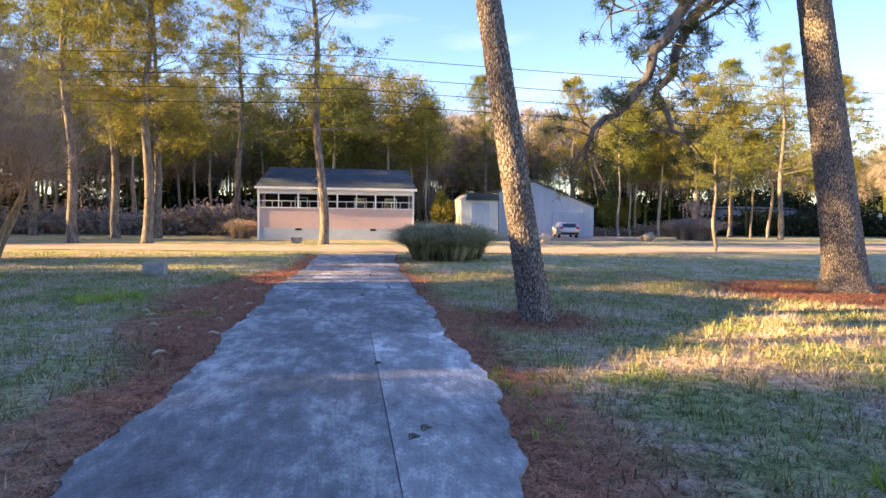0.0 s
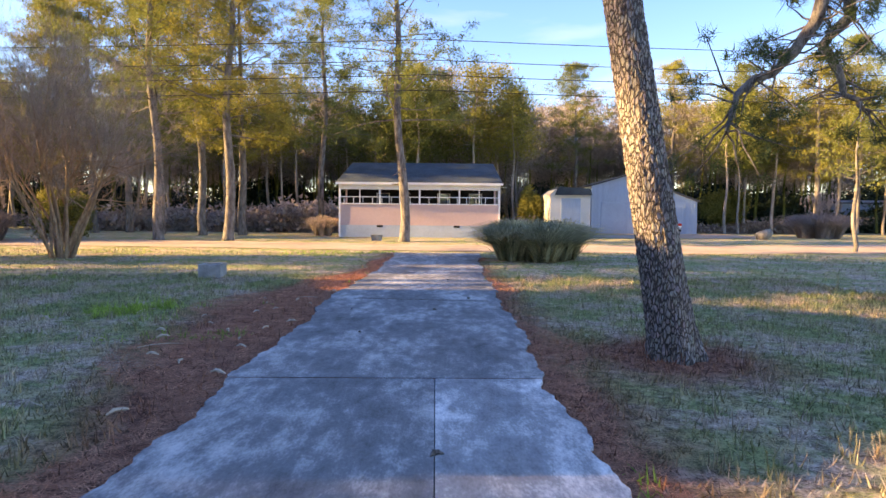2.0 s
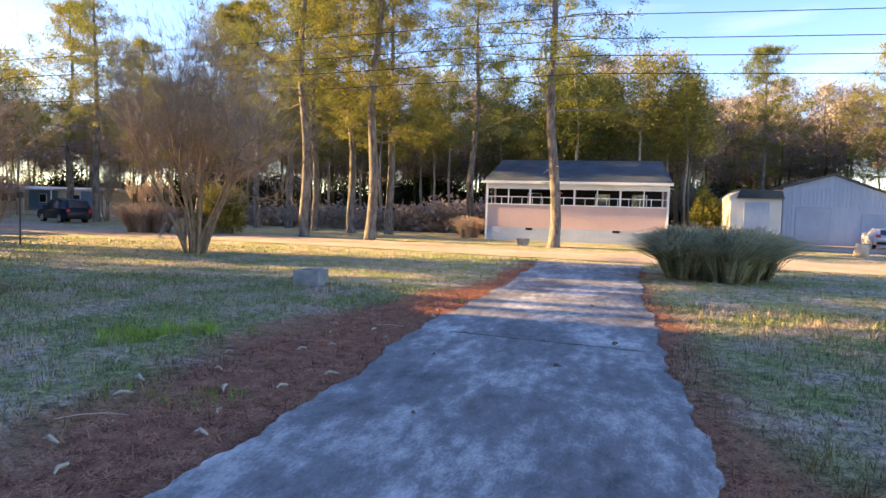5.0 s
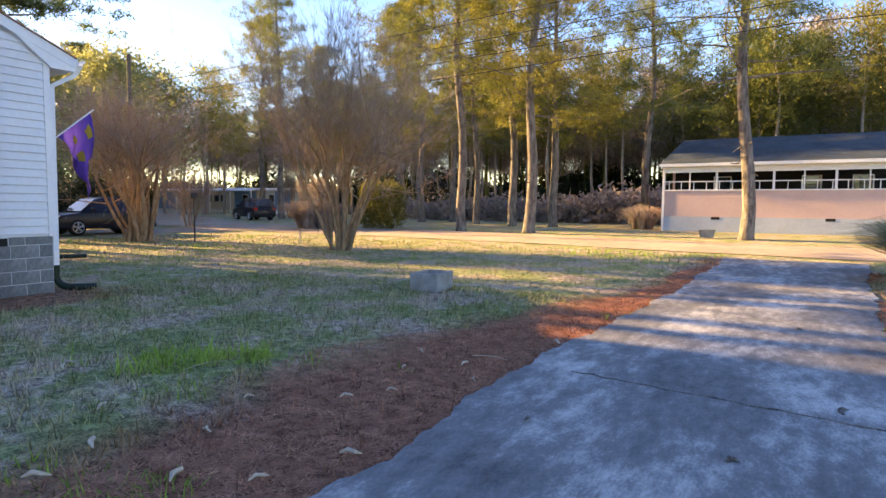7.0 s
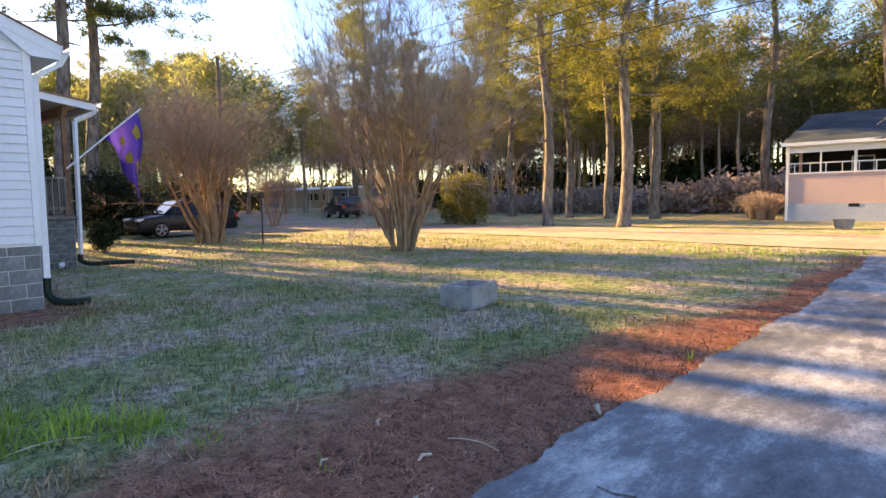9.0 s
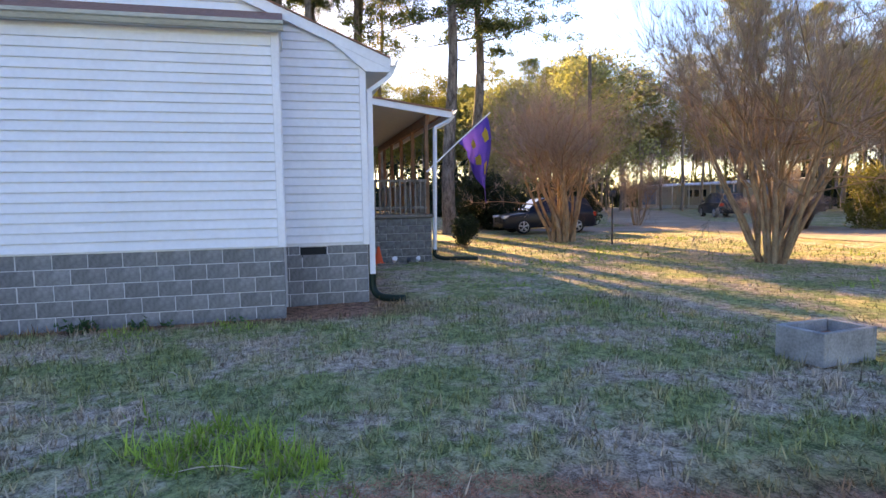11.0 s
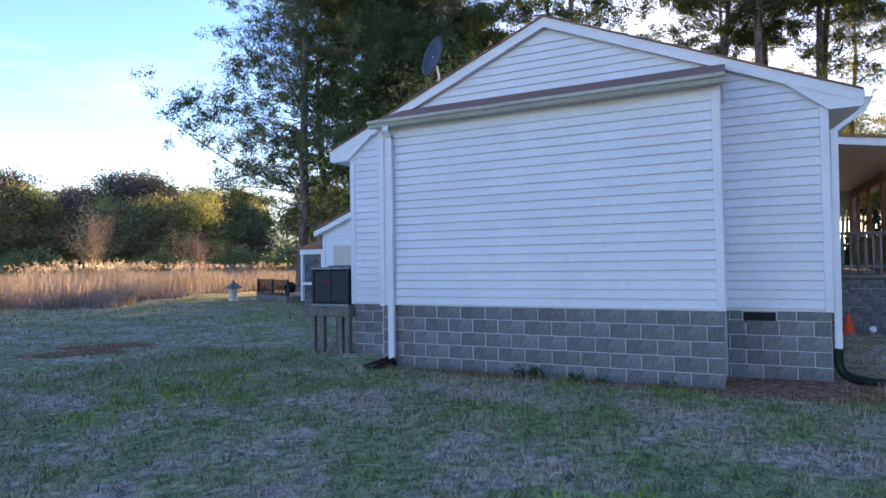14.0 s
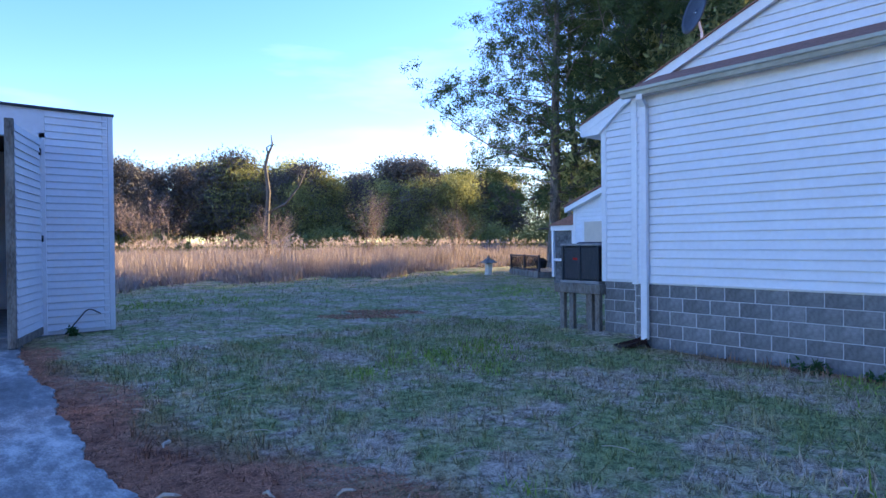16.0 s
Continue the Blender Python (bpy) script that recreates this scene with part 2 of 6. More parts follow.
    litter = ramp(math_node("MULTIPLY_ADD", edge, -0.9, 0.5), 0.0, 0.75)
    lawn = mix(litter, lawn, red)
    for cx, cy, r in ((10.9, 11.4, 2.8), (2.7, 8.3, 1.0)):
        q = n.new("ShaderNodeVectorMath")
        q.operation = "DISTANCE"
        l.new(tc.outputs["Object"], q.inputs[0])
        q.inputs[1].default_value = (cx, cy, 0)
        d = math_node("ADD", math_node("SUBTRACT", q.outputs["Value"], r), math_node("MULTIPLY", wob, 0.5))
        lawn = mix(ramp(math_node("MULTIPLY_ADD", d, -1.2, 0.5), 0, 1), lawn, red)
    # bare soil along the foundation
    d = math_node("ADD", math_node("SUBTRACT", sep.outputs["X"], -8.5), math_node("MULTIPLY", wob, 0.25))
    soil = math_node("MULTIPLY", ramp(math_node("MULTIPLY_ADD", d, -3.0, 0.4), 0, 1), math_node("MULTIPLY", ramp(math_node("MULTIPLY_ADD", sep.outputs["Y"], 0.5, -3.0), 0, 1), ramp(math_node("MULTIPLY_ADD", sep.outputs["Y"], -0.8, 11.0), 0, 1)))
    lawn = mix(math_node("MULTIPLY", soil, 0.9), lawn, red)
    l.new(lawn, b.inputs["Base Color"])
    if blades:
        return m
    bp = n.new("ShaderNodeBump")
    bp.inputs["Distance"].default_value, bp.inputs["Strength"].default_value = 0.04, 0.8
    l.new(fine, bp.inputs["Height"])
    l.new(bp.outputs["Normal"], b.inputs["Normal"])
    return m


def drive_mat(name="old_drive_concrete", gain=1.0):
    """Old concrete with dark mildew, pale worn patches and fine pitting."""
    m = bpy.data.materials.new(name)
    m.use_nodes = True
    n, l = m.node_tree.nodes, m.node_tree.links
    b = n["Principled BSDF"]
    b.inputs["Roughness"].default_value = 0.85
    b.inputs["Specular IOR Level"].default_value = 0.2
    tc, mp = n.new("ShaderNodeTexCoord"), n.new("ShaderNodeMapping")
    mp.inputs["Scale"].default_value = (1.3, 0.55, 1.0)
    l.new(tc.outputs["Object"], mp.inputs["Vector"])
    outs = []
    for scale, detail, rough in ((0.8, 8, 0.62), (5.5, 7, 0.68), (45, 5, 0.7)):
        q = n.new("ShaderNodeTexNoise")
        q.inputs["Scale"].default_value, q.inputs["Detail"].default_value, q.inputs["Roughness"].default_value = scale, detail, rough
        l.new(mp.outputs["Vector"], q.inputs["Vector"])
        outs.append(q.outputs["Fac"])
    prev = None
    for src, k in zip(outs, (0.5, 0.33, 0.17)):
        q = n.new("ShaderNodeMath")
        q.operation = "MULTIPLY_ADD"
        l.new(src, q.inputs[0])
        q.inputs[1].default_value = k
        if prev:
            l.new(prev, q.inputs[2])
        else:
            q.inputs[2].default_value = 0
        prev = q.outputs[0]
    r = n.new("ShaderNodeValToRGB")
    r.color_ramp.elements[0].position, r.color_ramp.elements[0].color = 0.38, tuple(gain * q for q in (0.10, 0.098, 0.095)) + (1,)
    r.color_ramp.elements[1].position, r.color_ramp.elements[1].color = 0.62, tuple(gain * q for q in (0.60, 0.575, 0.53)) + (1,)
    e = r.color_ramp.elements.new(0.5)
    e.color = tuple(gain * q for q in (0.225, 0.22, 0.212)) + (1,)
    l.new(prev, r.inputs["Fac"])
    l.new(r.outputs["Color"], b.inputs["Base Color"])
    bp = n.new("ShaderNodeBump")
    bp.inputs["Distance"].default_value, bp.inputs["Strength"].default_value = 0.006, 0.7
    l.new(outs[2], bp.inputs["Height"])
    l.new(bp.outputs["Normal"], b.inputs["Normal"])
    return m



def bark_mat():
    """Pine bark: flat reddish-grey plates parted by dark furrows, longer than wide."""
    m = bpy.data.materials.new("plated_pine_bark")
    m.use_nodes = True
    n, l = m.node_tree.nodes, m.node_tree.links
    b = n["Principled BSDF"]
    b.inputs["Roughness"].default_value = 0.95
    b.inputs["Specular IOR Level"].default_value = 0.1
    tc, mp, wob, mixv = (n.new("ShaderNode" + k) for k in ("TexCoord", "Mapping", "TexNoise", "MixRGB"))
    mp.inputs["Scale"].default_value = (1, 1, 0.34)
    wob.inputs["Scale"].default_value = 9
    l.new(tc.outputs["Object"], mp.inputs["Vector"])
    l.new(mp.outputs["Vector"], wob.inputs["Vector"])
    mixv.inputs["Fac"].default_value = 0.07
    l.new(mp.outputs["Vector"], mixv.inputs["Color1"])
    l.new(wob.outputs["Color"], mixv.inputs["Color2"])
    edge, cell, fine = n.new("ShaderNodeTexVoronoi"), n.new("ShaderNodeTexVoronoi"), n.new("ShaderNodeTexNoise")
    edge.feature = "DISTANCE_TO_EDGE"
    for q in (edge, cell):
        q.inputs["Scale"].default_value = 34
        l.new(mixv.outputs["Color"], q.inputs["Vector"])
    fine.inputs["Scale"].default_value, fine.inputs["Detail"].default_value = 70, 6
    l.new(mp.outputs["Vector"], fine.inputs["Vector"])
    furrow = n.new("ShaderNodeValToRGB")
    furrow.color_ramp.elements[0].position, furrow.color_ramp.elements[1].position = 0.02, 0.16
    l.new(edge.outputs["Distance"], furrow.inputs["Fac"])
    tone = n.new("ShaderNodeValToRGB")
    tone.color_ramp.elements[0].position, tone.color_ramp.elements[1].position = 0.3, 0.7
    tone.color_ramp.elements[0].color, tone.color_ramp.elements[1].color = (0.19, 0.16, 0.14, 1), (0.42, 0.37, 0.335, 1)
    l.new(fine.outputs["Fac"], tone.inputs["Fac"])
    tint = n.new("ShaderNodeMixRGB")
    tint.blend_type = "MULTIPLY"
    tint.inputs["Fac"].default_value = 0.12
    l.new(tone.outputs["Color"], tint.inputs["Color1"])
    l.new(cell.outputs["Color"], tint.inputs["Color2"])
    mx = n.new("ShaderNodeMixRGB")
    l.new(furrow.outputs["Color"], mx.inputs["Fac"])
    mx.inputs["Color1"].default_value = (0.095, 0.075, 0.066, 1)
    l.new(tint.outputs["Color"], mx.inputs["Color2"])
    l.new(mx.outputs["Color"], b.inputs["Base Color"])
    bp = n.new("ShaderNodeBump")
    bp.inputs["Distance"].default_value, bp.inputs["Strength"].default_value = 0.03, 0.9
    l.new(furrow.outputs["Color"], bp.inputs["Height"])
    l.new(bp.outputs["Normal"], b.inputs["Normal"])
    return m


M["bark_near"] = bark_mat()
M["blade"] = ground_mat("lawn_blades", True)
M["ground"], M["drive"], M["drive_new"] = ground_mat(), drive_mat(), drive_mat("newer_drive_concrete", 1.5)


# ---- mesh helpers ----
def empty(name, x, y, z, label="", category="", group="", rz=0.0):
    ob = tagged(new(name), label, category, group)
    ob.matrix_basis = pose(x, y, z, 0, 0, rz)
    return ob


def raw(name, verts, faces, material, parent=None, label="", smooth=False, kind="", category=""):
    """A mesh object from arrays; vertices in the space of the parent."""
    me = bpy.data.meshes.new(name)
    if isinstance(faces, np.ndarray):
        k = faces.shape[1]
        me.vertices.add(len(verts))
        me.vertices.foreach_set("co", np.asarray(verts, np.float32).ravel())
        me.loops.add(faces.size)
        me.loops.foreach_set("vertex_index", faces.astype(np.int32).ravel())
        me.polygons.add(len(faces))
        me.polygons.foreach_set("loop_start", np.arange(0, faces.size, k, dtype=np.int32))
        me.polygons.foreach_set("use_smooth", np.full(len(faces), smooth))
        me.update(calc_edges=True)
    else:
        me.from_pydata([tuple(v) for v in verts], [], faces)
        if smooth:
            me.polygons.foreach_set("use_smooth", [True] * len(me.polygons))
    me.materials.append(material)
    ob = new(name, me)
    ob.parent = parent
    return tagged(ob, label, category, "", kind)


class Geo:
    """Collects boxes, prisms and tubes for one mesh."""

    def __init__(self):
        self.v, self.f = [], []

    def add(self, verts, faces):
        o = len(self.v)
        self.v += [tuple(p) for p in verts]
        self.f += [tuple(i + o for i in f) for f in faces]
        return self

    def box(self, x0, x1, y0, y1, z0, z1):
        v = [(x, y, z) for x in (x0, x1) for y in (y0, y1) for z in (z0, z1)]
        return self.add(v, [(0, 1, 3, 2), (4, 6, 7, 5), (0, 4, 5, 1), (2, 3, 7, 6), (0, 2, 6, 4), (1, 5, 7, 3)])

    def cbox(self, x0, x1, y0, y1, z0, z1, c=0.006):
        """A box with chamfered edges."""
        v, f = [], []
        X, Y, Z = (x0, x1), (y0, y1), (z0, z1)
        idx = {}
        for i in (0, 1):
            for j in (0, 1):
                for k in (0, 1):
                    for a in range(3):
                        p = [X[i] + (c if i == 0 else -c), Y[j] + (c if j == 0 else -c), Z[k] + (c if k == 0 else -c)]
                        p[a] = (X, Y, Z)[a][(i, j, k)[a]]
                        idx[i, j, k, a] = len(v)
                        v.append(p)
        for a in range(3):
            b, d = [q for q in range(3) if q != a]
            for s in (0, 1):
                ring = []
                for (p, q) in ((0, 0), (0, 1), (1, 1), (1, 0)):
                    key = [0, 0, 0]
                    key[a], key[b], key[d] = s, p, q
                    ring.append(idx[(*key, a)])
                f.append(tuple(ring))
        for a in range(3):
            b, d = [q for q in range(3) if q != a]
            for p in (0, 1):
                for q in (0, 1):
                    k0, k1 = [0, 0, 0], [0, 0, 0]
                    k0[a], k1[a] = 0, 1
                    k0[b] = k1[b] = p
                    k0[d] = k1[d] = q
                    f.append((idx[(*k0, b)], idx[(*k1, b)], idx[(*k1, d)], idx[(*k0, d)]))
        for i in (0, 1):
            for j in (0, 1):
                for k in (0, 1):
                    f.append(tuple(idx[i, j, k, a] for a in range(3)))
        return self.add(v, f)

    def prism(self, ring, axis, a, b):
        """ring: points in the other two axes; from a to b along the axis."""
        put = (lambda p, s: (s, *p)) if axis == 0 else (lambda p, s: (p[0], s, p[1])) if axis == 1 else (lambda p, s: (*p, s))
        n = len(ring)
        v = [put(p, a) for p in ring] + [put(p, b) for p in ring]
        return self.add(v, [tuple(range(n))[::-1], tuple(range(n, 2 * n))] + [(i, (i + 1) % n, n + (i + 1) % n, n + i) for i in range(n)])

    def tube(self, pts, radii, sides=8, cap=True):
        pts = [Vector(p) for p in pts]
        v, f = [], []
        for i, p in enumerate(pts):
            d = (pts[min(i + 1, len(pts) - 1)] - pts[max(i - 1, 0)]).normalized()
            u = d.cross(Vector((0.37, 0.93, 0.05)) if abs(d.z) > 0.5 else Vector((0, 0, 1))).normalized()
            w = d.cross(u)
            r = radii[i] if hasattr(radii, "__len__") else radii
            for k in range(sides):
                a = 2 * math.pi * k / sides
                v.append(p + u * (math.cos(a) * r) + w * (math.sin(a) * r))
        for i in range(len(pts) - 1):
            for k in range(sides):
                a, b = i * sides + k, i * sides + (k + 1) % sides
                f.append((a, b, b + sides, a + sides))
        if cap:
            f += [tuple(range(sides))[::-1], tuple(range(len(v) - sides, len(v)))]
        return self.add(v, f)

    def ob(self, name, material, parent=None, label="", smooth=False, kind="", category=""):
        ob = raw(name, self.v, self.f, material, parent, label, smooth, kind, category)
        bm = bmesh.new()
        bm.from_mesh(ob.data)
        if len(bm.faces) < 60000:
            bmesh.ops.recalc_face_normals(bm, faces=bm.faces)
        bm.to_mesh(ob.data)
        bm.free()
        return ob


def part(name, geo, material, parent, label="", smooth=False, kind=""):
    return geo.ob(name, material, parent, label, smooth, kind)


def lift(x, y):
    """Height of the ground: the yard is level and rises a little towards the road."""
    s = np.clip((np.asarray(y, float) - 20) / 22, 0, 1)
    return 0.25 * s * s * (3 - 2 * s)


def leaves(rng, centres, per, length, width, droop=0.0, up=0.2, spread=0.12):
    """Thin pointed leaves round each centre, as arrays of vertices and triangles."""
    c = np.repeat(centres, per, axis=0)
    n = len(c)
    d = rng.normal(size=(n, 3))
    d[:, 2] += up * 2
    d /= np.linalg.norm(d, axis=1)[:, None]
    s = rng.normal(size=(n, 3))
    s -= d * (s * d).sum(1)[:, None]
    s /= np.linalg.norm(s, axis=1)[:, None]
    ln = length * rng.uniform(0.6, 1.2, (n, 1))
    base = c + rng.normal(size=(n, 3)) * spread
    tip = base + d * ln
    tip[:, 2] -= droop * ln[:, 0]
    wd = width * rng.uniform(0.7, 1.3, (n, 1))
    v = np.stack([base - s * wd, base + s * wd, tip], 1).reshape(-1, 3)
    return v, np.arange(n * 3).reshape(-1, 3)

# ---- ground, drive, road ----
def sheet(name, xs, ys, zf, material):
    X, Y = np.meshgrid(xs, ys, indexing="ij")
    v = np.stack([X.ravel(), Y.ravel(), zf(X, Y).ravel()], 1)
    nx, ny = len(xs), len(ys)
    i = (np.arange(nx - 1)[:, None] * ny + np.arange(ny - 1)[None]).ravel()
    return raw(name, v, np.stack([i, i + ny, i + ny + 1, i + 1], 1), material, None, "", True, "structure")


def spread_axis(lo, hi, far, step):
    near = np.arange(lo, hi + step, step)
    g = np.geomspace(step, far, 26)
    return np.concatenate([lo - g[::-1], near, hi + g])


def ground_z(X, Y):
    bumps = 0.012 * np.sin(X * 1.9 + 1.3 * np.sin(Y * 0.9)) * np.cos(Y * 1.7 + X * 0.6)
    return lift(X, Y) - 0.022 + bumps * (np.abs(X) > 1.3)


sheet("ground", spread_axis(-26, 16, 1500, 0.25), spread_axis(-14, 40, 1500, 0.25), ground_z, M["ground"])


def strip(name, pts, widths, material, z, jag=0.0, seed=1, n=120, thick=0.0):
    """A ribbon of ground along a line of points, with uneven edges."""
    rng = np.random.default_rng(seed)
    pts = np.array(pts, float)
    s = np.concatenate([[0], np.cumsum(np.linalg.norm(np.diff(pts, axis=0), axis=1))])
    u = np.linspace(0, s[-1], n)
    x, y, w = np.interp(u, s, pts[:, 0]), np.interp(u, s, pts[:, 1]), np.interp(u, s, widths)
    k = np.array([0.25, 0.5, 0.25])
    for _ in range(12):
        x[1:-1], y[1:-1] = np.convolve(x, k, "valid"), np.convolve(y, k, "valid")
    dx, dy = np.gradient(x), np.gradient(y)
    ln = np.hypot(dx, dy)
    nx, ny = -dy / ln, dx / ln
    rows = []
    for side in (-1, -0.6, -0.2, 0.2, 0.6, 1):
        j = np.convolve(rng.normal(size=n + 4), np.ones(5) / 5, "valid") * jag if abs(side) == 1 else 0
        px, py = x + nx * (w / 2 * side + j), y + ny * (w / 2 * side + j)
        rows.append(np.stack([px, py, lift(px, py) + z], 1))
    if thick:
        rows = [rows[0] - (0, 0, thick)] + rows + [rows[-1] - (0, 0, thick)]
    m = len(rows)
    v = np.stack(rows, 1).reshape(-1, 3)
    i = (np.arange(n - 1)[:, None] * m + np.arange(m - 1)[None]).ravel()
    return raw(name, v, np.stack([i, i + m, i + m + 1, i + 1], 1), material, None, "", False, "structure")


# concrete drive in sections, its edges overgrown and uneven
def drive_left(y):
    return np.interp(y, [-2, 0.6, 3, 9, 12, 14.5, 16.8, 27], [-1.5, -1.46, -1.40, -1.42, -1.50, -1.50, -1.30, -1.22])


def drive_right(y):
    return np.interp(y, [-2, 1, 2.7, 3.7, 5.4, 7.3, 11.6, 15, 20, 25, 27], [1.1, 1.0, 0.96, 1.10, 1.27, 1.27, 1.40, 1.47, 1.62, 1.95, 2.1])


def ragged(y, seed):
    """The wander of a crumbled, half-buried edge."""
    r = np.random.default_rng(seed)
    out = 0
    for f, a in ((1.4, 0.045), (3.7, 0.030), (8.5, 0.020), (21, 0.011), (47, 0.006)):
        out = out + a * np.sin(y * f * r.uniform(0.8, 1.2) + r.uniform(0, 6.28))
    return out


def slab(a, b, left, right, material, z, thick=0.06):
    ys = np.linspace(a + 0.004, b - 0.004, max(8, int((b - a) * 30)))
    x0, x1 = left(ys), right(ys)
    rows = [np.stack([x0 + (x1 - x0) * k, ys, lift(x0, ys) + z], 1) for k in (0, 0.2, 0.4, 0.6, 0.8, 1)]
    rows = [rows[0] - (0.01, 0, thick)] + rows + [rows[-1] + (0.01, 0, -thick)]
    m, n = len(rows), len(ys)
    v = np.stack(rows, 1).reshape(-1, 3)
    i = (np.arange(n - 1)[:, None] * m + np.arange(m - 1)[None]).ravel()
    raw("driveway", v, np.stack([i, i + m, i + m + 1, i + 1], 1), material, None, "", False, "structure")


west, east = (lambda y: drive_left(y) + ragged(y, 1)), (lambda y: drive_right(y) + ragged(y, 2))
slab(-1.6, 7.35, west, lambda y: 0.302 + 0 * y, M["drive"], 0.004)
slab(-1.6, 7.35, lambda y: 0.310 + 0 * y, east, M["drive_new"], 0.005)
for a, b in ((7.36, 19.9), (19.9, 26.2)):
    slab(a, b, west, east, M["drive"], 0.004)
strip("road", [(-140, 78), (-90, 62), (-58, 47), (-32, 32.5), (-10, 31.2), (1, 29.6), (15, 30), (40, 36), (100, 46)], [7, 6, 6, 5.5, 5, 5, 5.5, 7, 8], M["road"], 0.0, 0.3, 3, 300)
strip("dirt_lane", [(-31, 24), (-28, 27), (-27, 30)], [3, 4, 6], M["road"], -0.004, 0.3, 5, 60)
strip("dirt_lane", [(12, 44), (22, 50), (21, 58)], [6, 9, 12], M["road"], 0.004, 0.3, 6, 60)


# ---- white house ----
XB, XW, XE = -8.80, -9.78, -23.5
GL, GR, RY, RZ, EZ = 5.09, 12.67, 8.87, 5.53, 3.79     # gable wall edges, ridge, eave height
house = empty("white_house", -15, 9, 0, "white vinyl-sided house on a grey concrete block foundation", "house")
H = lambda g: Geo().add([(x + 15, y - 9, z) for x, y, z in g.v], g.f)


def hpart(name, g, material, label="", parent=None, smooth=False):
    return part(name, H(g), material, parent or house, label, smooth)


def roof_z(y, over=0.0):
    k = (RZ - EZ) / 4.13
    return RZ - abs(y - RY) * k + over


g = Geo()
prof = [(GL, 0.9), (GR, 0.9), (GR, roof_z(GR) - 0.12), (RY, RZ - 0.12), (GL, roof_z(GL) - 0.12)]
g.prism(prof, 0, XE, XW)
wall_main = hpart("wall", g, M["siding"], "white horizontal vinyl siding")
wall_bump = hpart("wall", Geo().box(XW + 0.002, XB, 6.33, 11.40, 0.96, 3.83), M["siding"], "white siding of the shallow extension")
found_main = hpart("foundation", Geo().box(XE, XW - 0.013, GL + 0.02, GR - 0.02, -0.3, 0.9), M["mortar"], "grey concrete block foundation")
found_bump = hpart("foundation", Geo().box(XW - 0.03, XB - 0.013, 6.35, 11.38, -0.3, 0.96), M["mortar"], "grey concrete block foundation")
# main roof: two slabs with overhang
g = Geo()
for s in (-1, 1):
    ye = RY + s * 4.19
    g.prism([(RY, RZ), (ye, roof_z(ye)), (ye, roof_z(ye) + 0.02), (RY, RZ + 0.02)], 0, XE - 0.3, XW + 0.13)
hpart("roof", g, M["shingle"], "brown shingled gable roof")
g = Geo()
for s in (-1, 1):
    ye = RY + s * 4.17
    g.prism([(RY, RZ - 0.003), (ye, roof_z(ye) - 0.003), (ye, roof_z(ye) - 0.165), (RY, RZ - 0.165)], 0, XW + 0.036, XW + 0.10)
    g.prism([(ye, roof_z(ye) - 0.01), (ye + s * 0.02, roof_z(ye) - 0.01), (ye + s * 0.02, roof_z(ye) - 0.2), (ye, roof_z(ye) - 0.2)], 0, XE - 0.25, XW + 0.10)
hpart("rake_board", g, M["trim"], "white rake and fascia boards")
for s, w in ((-1, GL), (1, GR)):
    ye = RY + s * 4.17
    g = Geo().prism([(w, roof_z(ye) - 0.19), (ye, roof_z(ye) - 0.19), (ye, roof_z(ye) - 0.21), (w, roof_z(ye) - 0.21)], 0, XE - 0.25, XW + 0.02)
    hpart("soffit", g, M["trim"], "white soffit under the eaves")
for s in (-1, 1):
    w, ye = (GR, RY + 4.17) if s > 0 else (GL, RY - 4.17)
    w -= s * 0.5
    g = Geo().prism([(w, roof_z(w) - 0.163), (ye, roof_z(ye) - 0.163), (ye, roof_z(ye) - 0.215), (ye - s * 0.36, roof_z(ye) - 0.215)], 0, XW + 0.038, XW + 0.092)
    hpart("eave_return", g, M["trim"], "white boxed end of the eave")
# shed roof of the extension with its gutter
g = Geo()
v = [(XW, y, z) for y, z in ((6.26, 4.35), (6.26, 4.39), (11.47, 4.35), (11.47, 4.39))] + [(XB + 0.16, y, z) for y, z in ((6.26, 3.91), (6.26, 3.94), (11.47, 3.91), (11.47, 3.94))]
g.add(v, [(0, 1, 3, 2), (4, 6, 7, 5), (0, 4, 5, 1), (2, 3, 7, 6), (0, 2, 6, 4), (1, 5, 7, 3)])
hpart("roof", g, M["shingle"], "narrow brown shingled roof over the extension")
hpart("soffit", Geo().box(XW, XB + 0.12, 6.28, 11.45, 3.832, 3.90), M["trim"], "white boxed eave")


def gutter(x0, x1, y0, y1, z, axis):
    """A K-shaped gutter along x or y."""
    w, g = 0.11, Geo()
    ring = [(0, 0), (0.075, 0), (0.095, 0.05), (0.125, 0.065), (0.125, 0.11), (0.113, 0.11), (0.110, 0.075), (0.085, 0.058), (0.068, 0.012), (0.012, 0.012), (0.012, 0.11), (0, 0.11)]
    if axis == 1:
        g.prism([(x0 + a, z + b) for a, b in ring], 1, y0, y1)
        v = g.v
    else:
        g.prism([(y0 + a, z + b) for a, b in ring], 0, x0, x1)
    return g


hpart("gutter", gutter(XB + 0.125, 0, 6.25, 11.48, 3.815, 1), M["gutter"], "weathered aluminium gutter")
hpart("gutter", gutter(XE - 0.2, XW + 0.12, 13.062, 0, roof_z(13.04) - 0.12, 0), M["trim"], "white aluminium gutter")


